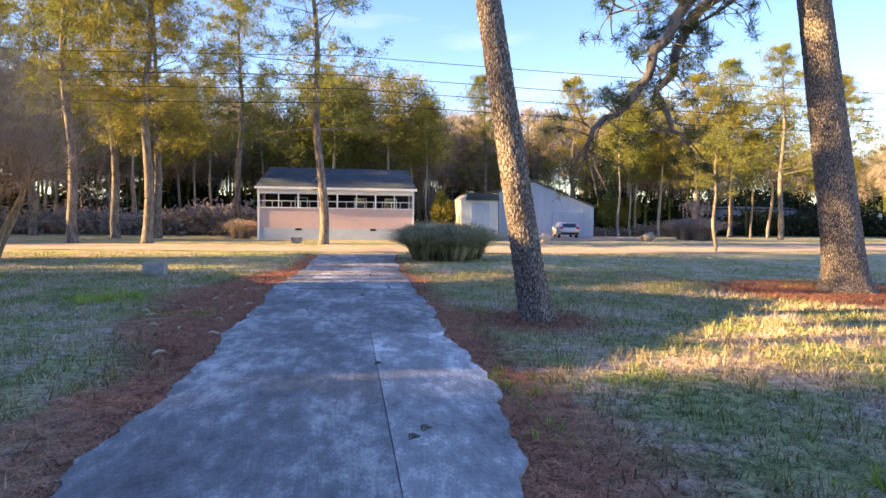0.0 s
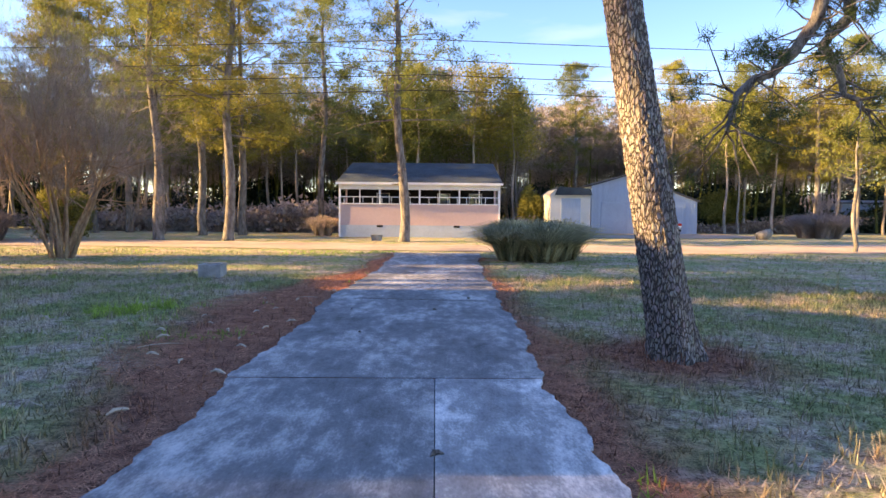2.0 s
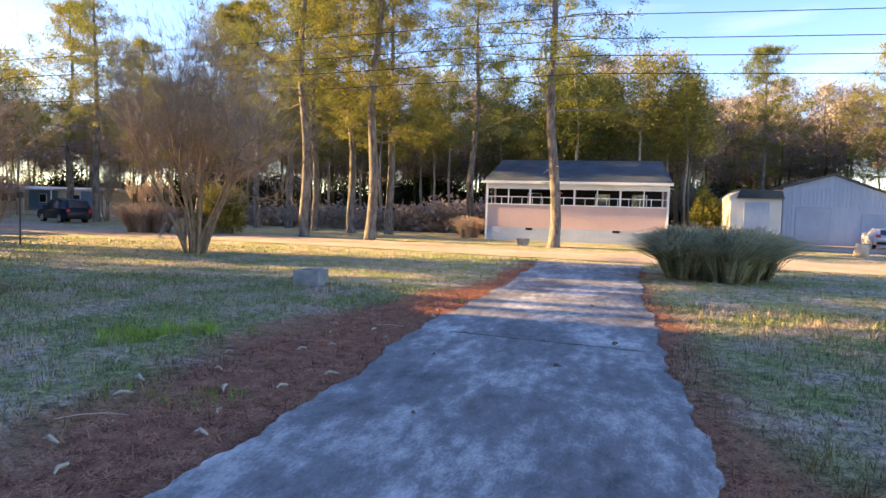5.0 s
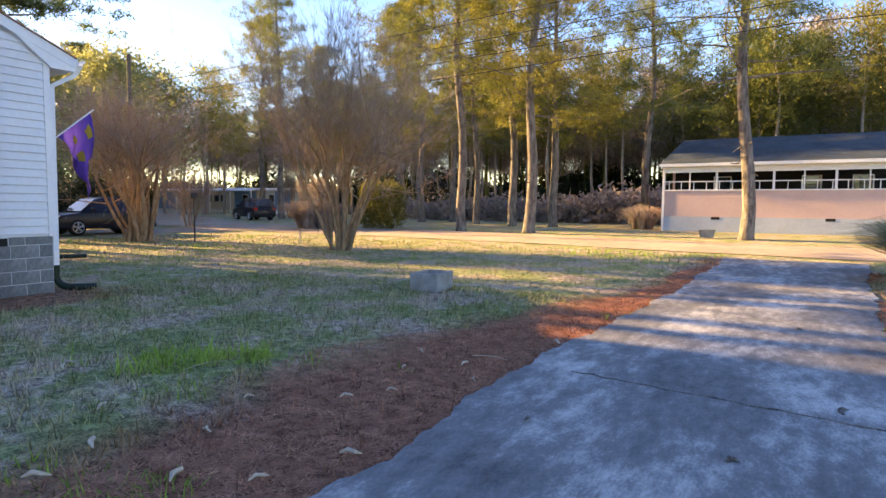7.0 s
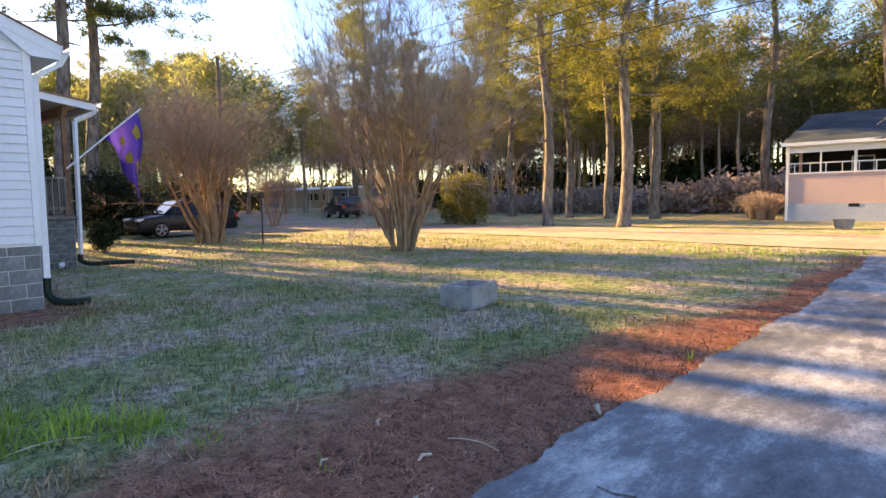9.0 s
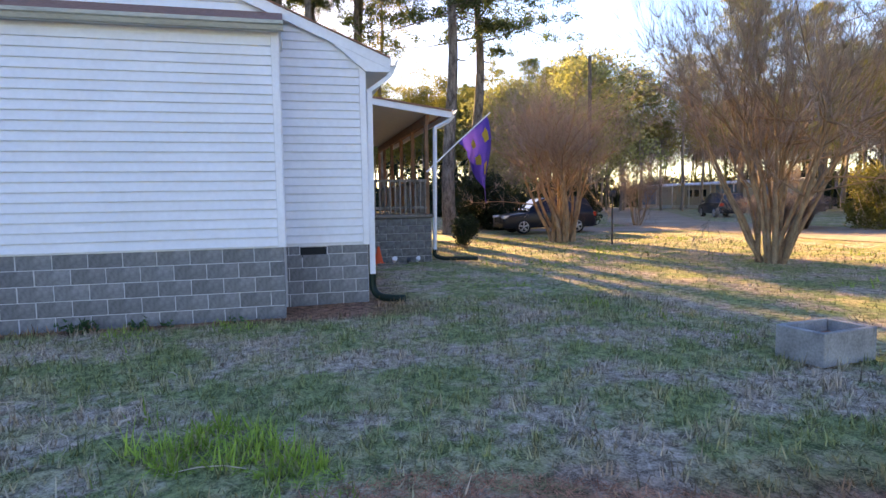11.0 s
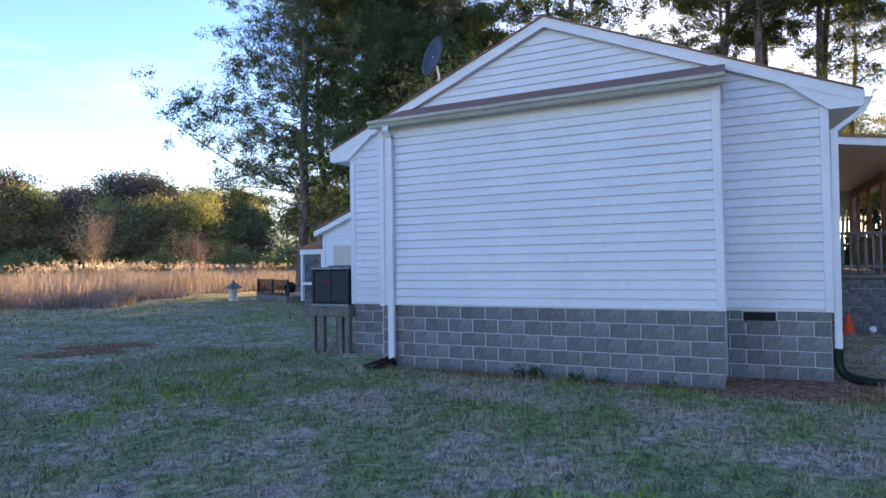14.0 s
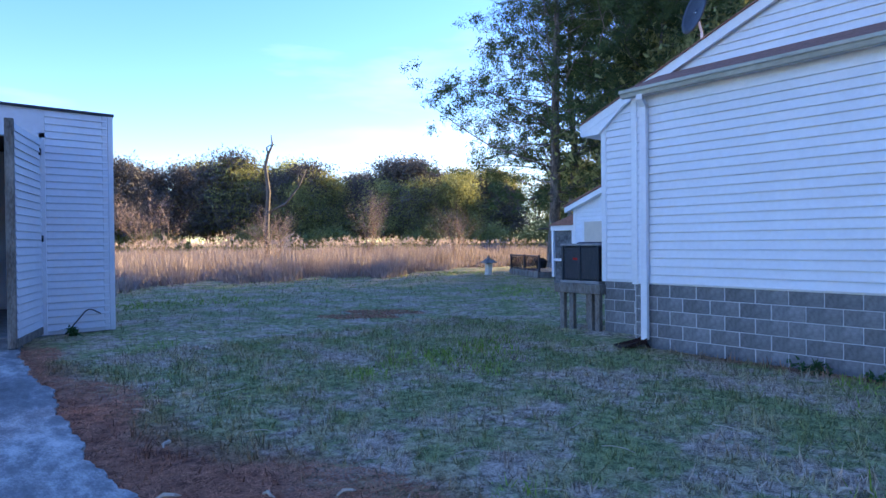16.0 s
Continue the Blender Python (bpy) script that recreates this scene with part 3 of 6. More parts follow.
def box_pipe(name, pts, w, d, material, label, smooth=False):
    """A downspout of rectangular section with bends; the last point is its foot."""
    g = Geo()
    for (a, b) in zip(pts, pts[1:]):
        a, b = Vector(a), Vector(b)
        t = (b - a).normalized()
        side = Vector((0, 1, 0)) if abs(t.y) < 0.7 else Vector((1, 0, 0))
        out = t.cross(side).normalized()
        v = [p + side * (w / 2 * i) + out * (d / 2 * j) for p in (a - t * 0.02, b + t * 0.02) for i, j in ((-1, -1), (1, -1), (1, 1), (-1, 1))]
        g.add(v, [(0, 1, 2, 3), (7, 6, 5, 4), (0, 4, 5, 1), (1, 5, 6, 2), (2, 6, 7, 3), (3, 7, 4, 0)])
    return hpart(name, g, material, label)


box_pipe("downspout", [(XB + 0.17, 6.57, 3.84), (XB + 0.17, 6.57, 3.76), (XB + 0.075, 6.57, 3.66), (XB + 0.075, 6.57, 0.14)], 0.10, 0.07, M["trim"], "white square downspout")
box_pipe("downspout", [(XW + 0.05, 13.12, 3.66), (XW + 0.02, 13.04, 3.50), (XW - 0.1, 12.75, 3.3), (XW - 0.1, 12.73, 0.42)], 0.085, 0.06, M["trim"], "white square downspout")


def corner_trim(x, y, z0, z1, sx, sy):
    g = Geo()
    g.cbox(min(x, x + sx * 0.034), max(x, x + sx * 0.034), min(y + sy * 0.006, y - sy * 0.09), max(y + sy * 0.006, y - sy * 0.09), z0, z1, 0.003)
    g.cbox(min(x - sx * 0.09, x), max(x - sx * 0.09, x), min(y, y + sy * 0.02), max(y, y + sy * 0.02), z0, z1, 0.003)
    return g


hpart("corner_trim", corner_trim(XB, 11.40, 0.965, 3.83, 1, 1), M["trim"], "white corner board")
hpart("corner_trim", corner_trim(XB, 6.33, 0.95, 3.83, 1, -1), M["trim"], "white corner board")
hpart("corner_trim", corner_trim(XW, GR, 0.9, roof_z(GR) - 0.2, 1, 1), M["trim"], "white corner board")
hpart("corner_trim", corner_trim(XW, GL, 0.9, roof_z(GL) - 0.2, 1, -1), M["trim"], "white corner board")
# foundation vents: solid black boxes in place of their dark openings
for y0 in (11.61,):
    hpart("foundation_vent", Geo().box(XW - 0.035, XW - 0.012, y0, y0 + 0.40, 0.73, 0.885), M["black"], "open black foundation vent")

# lower rear wing with a window, and the little porch behind it
wing = hpart("wing_wall", Geo().prism([(-1.1, 0.3), (5.07, 0.3), (5.07, 3.9), (1.2, 3.75), (-1.1, 2.85)], 0, -22, -17), M["siding"], "white siding of the rear wing")
hpart("wing_roof", Geo().prism([(-1.35, 2.78), (1.2, 3.80), (5.0, 3.95), (5.0, 4.0), (1.2, 3.86), (-1.35, 2.84)], 0, -22.2, -16.75), M["shingle"], "low brown roof of the rear wing")
hpart("rake_board", Geo().prism([(-1.33, 2.77), (1.2, 3.78), (4.9, 3.93), (4.9, 3.75), (1.2, 3.6), (-1.33, 2.6)], 0, -17.0, -16.78), M["trim"], "white rake board of the wing")
hpart("corner_trim", corner_trim(-17.0, -1.1, -0.1, 2.8, 1, -1), M["trim"], "white corner board")
win = hpart("window", Geo().box(-17.03, -16.955, -0.72, 0.35, 1.5, 2.36), M["trim"], "small white window of the wing")
part("pane", H(Geo().box(-16.99, -16.945, -0.64, 0.27, 1.58, 2.28)), M["soffit"], win, "pane with a pale blind")
# shade under the wing is put into the darker block colour
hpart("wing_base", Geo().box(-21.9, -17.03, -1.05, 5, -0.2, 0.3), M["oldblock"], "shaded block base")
g = Geo()
for y in (-3.3, -2.35, -1.35):
    g.box(-18.6, -18.48, y, y + 0.09, 0.3, 2.12)
g.box(-18.62, -18.46, -3.32, -1.26, 2.05, 2.25)
g.box(-18.6, -18.5, -3.3, -1.3, 0.9, 1.0)
hpart("sunporch_frame", g, M["trim"], "white frame of the small rear porch")
# dark block colour stands for the shade behind the white frame
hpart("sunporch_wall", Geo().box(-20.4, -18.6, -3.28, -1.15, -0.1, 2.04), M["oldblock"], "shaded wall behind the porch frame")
hpart("sunporch_roof", Geo().prism([(-3.45, 2.24), (-1.1, 2.24), (-1.1, 3.0)], 0, -20.6, -18.4), M["shingle"], "brown shingled porch roof")

# front porch
PX, PY0, PY1 = -16.0, 12.67, 15.14
porch = empty("front_porch", -20, 14, 0, "covered wooden front porch with balusters on a stained block base", "porch")
PP = lambda g: Geo().add([(x + 20, y - 14, z) for x, y, z in g.v], g.f)


def ppart(name, g, material, label="", parent=None):
    return part(name, PP(g), material, parent or porch, label)


pbase = ppart("foundation", Geo().box(-25, PX - 0.02, PY0 + 0.01, PY1 - 0.02, -0.2, 1.14), M["mortar"], "stained block base")
ppart("deck_floor", Geo().cbox(-25.1, PX + 0.08, PY0 + 0.01, PY1 + 0.1, 1.16, 1.24), M["oldwood"], "weathered deck boards")
ppart("roof", Geo().prism([(12.6, 4.37), (15.67, 3.92), (15.67, 3.96), (12.6, 4.41)], 0, -25.4, PX + 0.25), M["shingle"])
ppart("soffit", Geo().prism([(12.67, 4.22), (15.4, 3.84), (15.4, 3.86), (12.67, 4.24)], 0, -25.2, PX + 0.02), M["soffit"], "warm panelled porch ceiling")
g = Geo().prism([(12.67, 4.40), (15.65, 3.93), (15.65, 3.76), (12.67, 4.2)], 0, PX + 0.13, PX + 0.2)
g.box(-25.3, PX + 0.2, 15.65, 15.68, 3.78, 3.95)
ppart("fascia", g, M["trim"], "white fascia boards")
ppart("gutter", gutter(-25.3, PX + 0.22, 15.69, 0, 3.86, 0), M["trim"])
ppart("beam", Geo().box(-25.1, PX, 15.0, 15.1, 3.62, 3.85), M["porchwood"], "brown header beam")
for x in (PX - 0.12, -18.0, -19.9, -21.8, -23.6, -25.0):
    ppart("post", Geo().cbox(x - 0.05, x + 0.05, 14.99, 15.09, 1.24, 3.64), M["porchwood"], "brown square post")
for y in (13.3, 14.2):
    ppart("post", Geo().cbox(-25.05, -24.95, y, y + 0.09, 1.24, 3.95), M["porchwood"], "brown square post")
for z0 in (1.38, 2.10):
    ppart("rail", Geo().cbox(PX - 0.09, PX - 0.04, PY0 + 0.05, 15.02, z0, z0 + 0.07), M["oldwood"], "weathered handrail")
    ppart("rail", Geo().cbox(-25.0, PX - 0.1, 15.02, 15.07, z0, z0 + 0.07), M["oldwood"], "weathered handrail")
for y in np.arange(12.78, 14.97, 0.135):
    ppart("baluster", Geo().cbox(PX - 0.04, PX - 0.005, y, y + 0.045, 1.26, 2.14), M["oldwood"])
for x in np.arange(-24.9, PX - 0.2, 0.16):
    ppart("baluster", Geo().cbox(x, x + 0.045, 15.075, 15.11, 1.26, 2.14), M["oldwood"])
g = Geo()
for a, b in zip([(PX + 0.16, 15.72, 3.84), (PX + 0.12, 15.62, 3.7), (PX + 0.06, 15.24, 3.5), (PX + 0.06, 15.2, 1.2)], [(PX + 0.12, 15.62, 3.7), (PX + 0.06, 15.24, 3.5), (PX + 0.06, 15.2, 1.2), (PX + 0.06, 15.18, 0.25)]):
    g.tube([a, b], 0.055, 4)
ppart("downspout", g, M["trim"], "white downspout")
# solid black box, coloured as the dark of the vent opening
ppart("foundation_vent", Geo().box(PX - 0.02, PX - 0.004, 13.25, 13.72, 0.86, 1.02), M["black"], "open black foundation vent")

# purple flag on a pole
flag = empty("flag", PX + 0.05, 15.0, 2.15, "purple flag with yellow figures on a porch pole", "flag")
flag.scale = (1.38, 1.38, 1.38)
part("pole", Geo().tube([(0, 0, 0.15), (0.05, 0.62, 0.72), (0.12, 1.25, 1.28)], 0.014, 6), M["trim"], flag, "white flagpole")
g, n = Geo(), 14
for i in range(n + 1):
    for j in range(n + 1):
        u, w = i / n, j / n
        y = 0.62 + 0.62 * u
        top = 0.70 + 0.56 * u
        drop = (0.12 + 1.62 * w) if u > 0.999 else 1.75 * w * (0.25 + 0.75 * u)
        g.v.append((0.11 * math.sin(u * 9 + w * 2.2) * (0.3 + w) + 0.05, y + 0.30 * w * (1 - u) + 0.05 * math.sin(w * 6), top - drop))
for i in range(n):
    for j in range(n):
        a = i * (n + 1) + j
        g.f.append((a, a + 1, a + n + 2, a + n + 1))
cloth = raw("cloth", g.v, g.f, M["flag"], flag, "purple cloth", True)
for u0, w0 in ((0.78, 0.2), (0.55, 0.55), (0.85, 0.62), (0.35, 0.25)):
    g = Geo()
    for side in (-1, 1):
        ring = []
        for a in range(9):
            t = a * 2 * math.pi / 9
            u, w = u0 + 0.085 * math.cos(t) * (1 + 0.4 * (a % 2)), w0 + 0.075 * math.sin(t) * (1 + 0.4 * (a % 2))
            ring.append((0.11 * math.sin(u * 9 + w * 2.2) * (0.3 + w) + 0.05 + side * 0.012, 0.62 + 0.62 * u + 0.30 * w * (1 - u) + 0.05 * math.sin(w * 6), 0.70 + 0.56 * u - 1.75 * w * (0.25 + 0.75 * u)))
        g.add(ring, [tuple(range(9))])
    part("figure", g, M["gold"], flag, "yellow figure on the cloth")

# satellite dish on the roof slope
dish = empty("satellite_dish", -10.6, 6.55, roof_z(6.55) + 0.03, "grey satellite dish on a bracket on the brown roof", "satellite dish")
g = Geo()
for i in range(6):
    r = 0.40 * i / 5
    for a in range(20):
        t = a * math.pi / 10
        g.v.append((r * math.cos(t) * 0.8, r * math.sin(t), 0.22 * (r * r)))
for i in range(5):
    for a in range(20):
        b = (a + 1) % 20
        g.f.append((i * 20 + a, i * 20 + b, i * 20 + 20 + b, i * 20 + 20 + a))
d = part("reflector", g, M["metal"], dish, "round grey reflector", True)
d.modifiers.new("thick", "SOLIDIFY").thickness = 0.012
d.matrix_basis = pose(0.0, -0.1, 0.98, 75, 0, 62)
part("mast", Geo().tube([(0, 0, -0.05), (0, 0, 0.6), (-0.0, -0.1, 0.98)], 0.022, 8), M["trim"], dish, "grey mast")
part("feed_arm", Geo().tube([(-0.05, -0.1, 0.6), (-0.15, 0.28, 0.52)], 0.015, 6).cbox(-0.2, -0.1, 0.25, 0.36, 0.47, 0.58), M["metal"], dish, "feed arm")

# condenser on its wooden stand
stand = empty("wooden_stand", -10.1, 4.64, 0, "grey weathered timber stand beside the house", "stand")
part("platform", Geo().cbox(-0.5, 0.5, -0.55, 0.5, 0.66, 0.84, 0.01), M["oldwood"], stand, "heavy weathered planks")
for x in (-0.42, 0.40):
    for y in (-0.40, -0.18, 0.24, 0.40):
        part("leg", Geo().cbox(x - 0.05, x + 0.05, y - 0.05, y + 0.05, -0.05, 0.67, 0.006), M["oldwood"], stand, "square timber leg")
ac = empty("air_conditioner", -10.1, 4.62, 0.84, "dark grey square outdoor air conditioner on a wooden stand", "air conditioner")
part("base_pan", Geo().cbox(-0.42, 0.42, -0.44, 0.44, 0.0, 0.05, 0.01), M["concrete"], ac, "light base pan")
part("casing", Geo().cbox(-0.38, 0.38, -0.40, 0.40, 0.05, 0.70, 0.04), M["acgrille"], ac, "dark louvred casing")
for i in range(22):
    z = 0.075 + i * 0.028
    part("louvre", Geo().cbox(-0.39, 0.392, -0.412, 0.412, z, z + 0.008, 0.002), M["metal"], ac)
for x in (-0.38, 0.38):
    for y in (-0.40, 0.0, 0.40):
        part("corner_post", Geo().cbox(x - 0.022, x + 0.022, y - 0.022, y + 0.022, 0.05, 0.72, 0.005), M["metal"], ac)
part("lid", Geo().cbox(-0.42, 0.42, -0.44, 0.44, 0.70, 0.745, 0.012), M["concrete"], ac, "flat lid with a pale edge")
part("fan_guard", Geo().tube([(0, 0, 0.745), (0, 0, 0.775)], [0.3, 0.24], 20), M["metal"], ac, "round fan guard")
part("badge", Geo().cbox(0.392, 0.40, -0.15, -0.05, 0.44, 0.475, 0.002), M["redlens"], ac, "small red badge")

# wooden steps rail behind the condenser
g = Geo().cbox(-0.06, 0.06, -0.06, 0.06, 0, 1.15).cbox(-2.1, -1.98, -0.06, 0.06, 0, 2.0)
st = empty("stair_rail", -12.6, 2.9, 0, "weathered timber stair rail behind the house", "railing")
part("newel_post", Geo().cbox(-0.05, 0.05, -0.05, 0.05, 0, 1.2, 0.01), M["oldwood"], st)
part("newel_post", Geo().cbox(-0.9, -0.8, 1.2, 1.3, 0, 2.0, 0.01), M["oldwood"], st)
part("handrail", Geo().tube([(0, -0.35, 1.05), (-0.4, 0.5, 1.55), (-0.85, 1.25, 2.0)], 0.06, 4), M["oldwood"], st, "sloping handrail")

# splash block, drain pipes, cone
sp = Geo().add([(0.05, -0.14, 0.13), (0.05, 0.14, 0.13), (0.35, -0.2, 0.06), (0.35, 0.2, 0.06), (0.75, -0.26, 0.02), (0.75, 0.26, 0.02),
                (0.05, -0.14, 0.24), (0.05, 0.14, 0.24), (0.35, -0.2, 0.15), (0.35, 0.2, 0.15), (0.75, -0.26, 0.05), (0.75, 0.26, 0.05), (-0.05, -0.14, 0.0), (-0.05, 0.14, 0.0)],
               [(0, 1, 3, 2), (2, 3, 5, 4), (0, 2, 8, 6), (2, 4, 10, 8), (1, 7, 9, 3), (3, 9, 11, 5), (0, 6, 7, 1), (12, 0, 1, 13)])
sb = sp.ob("splash_block", M["splash"], None, "brown plastic splash block under a downspout", category="splash block")
sb.matrix_basis = pose(XB + 0.03, 6.57, 0, 0, 0, -35) @ Matrix.Scale(0.62, 4)
sb.modifiers.new("thick", "SOLIDIFY").thickness = 0.012


def drain(x, y, path):
    pts = [Vector(p) for p in path]
    fine, rad = [], []
    n = 60
    for i in range(n + 1):
        t = i / n * (len(pts) - 1)
        k = min(int(t), len(pts) - 2)
        p0, p1, p2, p3 = pts[max(k - 1, 0)], pts[k], pts[k + 1], pts[min(k + 2, len(pts) - 1)]
        u = t - k
        fine.append(0.5 * ((2 * p1) + (p2 - p0) * u + (2 * p0 - 5 * p1 + 4 * p2 - p3) * u * u + (3 * p1 - p0 - 3 * p2 + p3) * u ** 3))
        rad.append(0.062 if i % 2 else 0.05)
    ob = Geo().tube(fine, rad, 12).ob("drain_pipe", M["drain"], None, "dark green corrugated drain pipe on the grass by a downspout", True, category="drain pipe")
    ob.matrix_basis = pose(x, y, 0)


drain(XW - 0.1, 12.73, [(0, 0, 0.42), (0, 0.0, 0.2), (0.08, 0.08, 0.07), (0.25, 0.25, 0.05), (0.36, 0.45, 0.05)])
drain(PX + 0.06, 15.18, [(0, 0, 0.3), (0, 0, 0.15), (0.1, 0.2, 0.06), (0.3, 0.6, 0.06), (0.5, 1.05, 0.06)])
cn = empty("traffic_cone", -15.6, 13.62, 0, "orange traffic cone against the porch base", "traffic cone")
part("body", Geo().tube([(0, 0, 0.02), (0, 0, 0.42), (0, 0, 0.45)], [0.12, 0.035, 0.02], 14), M["cone"], cn)
part("foot", Geo().cbox(-0.16, 0.16, -0.16, 0.16, -0.01, 0.025, 0.006), M["cone"], cn)
for x, y, s, mt in ((-15.55, 14.0, 0.09, "lens"), (-15.5, 14.35, 0.07, "metal"), (-15.6, 14.62, 0.08, "lens")):
    gd = empty("garden_light", x, y, 0, "small garden spotlight lying beside the porch", "garden light", "lights by the porch")
    part("head", Geo().tube([(0, 0, 0.03), (0.05, 0.02, 0.03 + s), (0.1, 0.02, 0.05 + s)], [s * 0.4, s * 0.8, s * 0.7], 10), M[mt], gd)
    part("spike", Geo().tube([(0, 0, -0.02), (0, 0, 0.04)], 0.012, 6), M["metal"], gd)
bd = Geo().cbox(-15.4, -15.33, 13.55, 14.3, -0.01, 0.03).ob("board", M["oldwood"], None, "pale narrow board lying by the porch", category="board")


# ---- garage beside the drive ----
garage = empty("garage", 0.4, -4.6, 0, "white vinyl-sided garage with an open door beside the concrete drive", "garage")
GG = lambda g: Geo().add([(x - 0.4, y + 4.6, z) for x, y, z in g.v], g.f)
GX0, GX1, GY = -3.18, 4.2, -1.6
gw = part("wall", GG(Geo().box(GX0 + 0.02, -1.95, GY - 0.15, GY, 0, 4.15).box(1.6, GX1, GY - 0.15, GY, 0, 4.15).box(-1.95, 1.6, GY - 0.15, GY, 3.62, 4.15)
                  .box(GX0 + 0.02, GX0 + 0.15, -8, GY - 0.15, 0, 4.15).box(GX1 - 0.15, GX1, -8, GY - 0.15, 0, 4.15).box(GX0 + 0.02, GX1, -8.15, -8, 0, 4.15)), M["siding"], garage, "white siding")
part("roof", GG(Geo().box(GX0 - 0.02, GX1 + 0.1, -8.2, GY + 0.04, 4.15, 4.2)), M["metal"], garage, "flat corrugated roof edge")
part("corner_trim", GG(corner_trim(GX0 + 0.1, GY, 0, 4.15, -1, 1).box(GX0 + 0.0, GX0 + 0.09, GY, GY + 0.022, 0.0, 4.15)), M["trim"], garage, "white corner board")
part("door_frame", GG(Geo().cbox(-2.06, -1.96, GY, GY + 0.025, 0, 3.72).cbox(-2.06, 1.7, GY, GY + 0.025, 3.62, 3.72)), M["trim"], garage, "white door frame")
leaf = part("door", Geo().cbox(-0.02, 0.03, 0.03, 1.6, 0.12, 3.6, 0.004), M["siding"], garage, "open white-sided door leaf")
part("edge_board", Geo().cbox(-0.035, 0.085, 1.6, 1.66, 0.02, 3.66, 0.004), M["oldwood"], leaf, "brown weathered edge board")
part("hinge", Geo().cbox(-0.05, 0.02, 0.02, 0.1, 3.3, 3.42), M["metal"], leaf, "dark hinge")
part("kick_board", Geo().cbox(-0.045, 0.02, 0.04, 1.59, 0.03, 0.16, 0.004), M["oldwood"], leaf, "grey weathered bottom board")
part("latch", Geo().cbox(-0.075, -0.046, 0.05, 0.09, 1.72, 1.84, 0.006), M["metal"], leaf, "small metal latch")
leaf.matrix_basis = pose(-1.96 - 0.4, GY + 4.6, 0, 0, 0, -19)
part("floor", GG(Geo().box(GX0 + 0.2, GX1 - 0.2, -7.9, GY - 0.02, -0.05, 0.015)), M["concrete"], garage)


rod = Geo().tube([(-2.32, GY + 0.10, 0.0), (-2.50, GY + 0.07, 0.20), (-2.66, GY + 0.05, 0.40), (-2.72, GY + 0.05, 0.43), (-2.80, GY + 0.05, 0.41), (-2.92, GY + 0.06, 0.33)], 0.011, 6)
rod.ob("bent_rod", M["metal"], None, "thin dark bent rod leaning against the white garage wall", True, category="rod")


# ---- yard things ----
pl = empty("concrete_planter", -4.85, 16.0, 0, "open rectangular grey concrete planter on the lawn", "planter", rz=0)
A, B, C3 = 0.25, 0.36, 0.32
part("wall", Geo().cbox(-A, A, -B, -B + 0.05, 0, C3, 0.008).cbox(-A, A, B - 0.05, B, 0, C3, 0.008).cbox(-A, -A + 0.05, -B + 0.05, B - 0.05, 0, C3, 0.008).cbox(A - 0.05, A, -B + 0.05, B - 0.05, 0, C3, 0.008)
     , M["concrete"], pl, "thin concrete sides")
part("soil", Geo().box(-A + 0.05, A - 0.05, -B + 0.05, B - 0.05, 0, 0.2), M["litter"], pl, "dark soil")
pl.matrix_basis = pose(-4.93, 16.42, -0.02, 0, 0, 8)
tb = empty("concrete_tub", -2.95, 35.5, 0.2, "small round grey concrete tub in front of the pink house", "planter")
part("body", Geo().tube([(0, 0, 0), (0, 0, 0.32), (0, 0, 0.32), (0, 0, 0.2)], [0.27, 0.34, 0.29, 0.27], 16), M["concrete"], tb)
lp = empty("lamp_post", -19.2, 22.3, 0.02, "short black lamp post standing on the lawn", "lamp post")
part("pole", Geo().tube([(0, 0, -0.05), (0, 0, 1.62)], 0.03, 8), M["metal"], lp)
part("lamp_head", Geo().cbox(-0.09, 0.09, -0.09, 0.09, 1.62, 1.84, 0.03), M["metal"], lp)
ln = empty("stone_lantern", -21.9, -10.2, 0, "small pale garden lantern with a dark roof on the lawn", "garden lantern")
part("base", Geo().tube([(0, 0, -0.02), (0, 0, 0.08), (0, 0, 0.12), (0, 0, 0.55), (0, 0, 0.6)], [0.24, 0.24, 0.2, 0.2, 0.26], 6), M["trailer"], ln, "pale base")
part("roof", Geo().tube([(0, 0, 0.6), (0, 0, 0.64), (0, 0, 0.85), (0, 0, 0.98)], [0.48, 0.44, 0.1, 0.05], 6), M["oldwood"], ln, "dark lantern roof")
dk = empty("deck", -23.7, -7.8, 0, "low wooden deck with black railing at the yard edge", "deck", rz=-28)
part("platform", Geo().cbox(-0.8, 1.5, -1.6, 2.4, 0, 0.28), M["oldwood"], dk, "weathered deck platform")
for y in np.arange(-1.6, 2.4, 0.14):
    part("baluster", Geo().cbox(1.42, 1.45, y, y + 0.03, 0.3, 0.98), M["black"], dk)
for z in (0.33, 0.96):
    part("rail", Geo().cbox(1.40, 1.47, -1.6, 2.4, z, z + 0.05), M["metal"], dk)
for y in (-1.6, 0.4, 2.32):
    part("post", Geo().cbox(1.38, 1.47, y, y + 0.09, 0.28, 1.04), M["metal"], dk)
part("grill", Geo().tube([(0.5, 0.3, 0.35), (0.5, 0.3, 0.7), (0.5, 0.3, 0.85)], [0.22, 0.3, 0.12], 10), M["black"], dk, "covered dark shape on the deck")


# ---- pink house across the road ----
ph = empty("pink_house", -0.8, 44.5, 0.2, "pink-sided house with a screened porch and dark roof", "house")
w0, w1, f0 = -5.15, 5.25, -3.2


def hbox(name, args, m, label="", parent=None, c=0.0):
    g = Geo()
    for a in args:
        g.cbox(*a, c) if c else g.box(*a)
    return part(name, g, M[m], parent or ph, label)


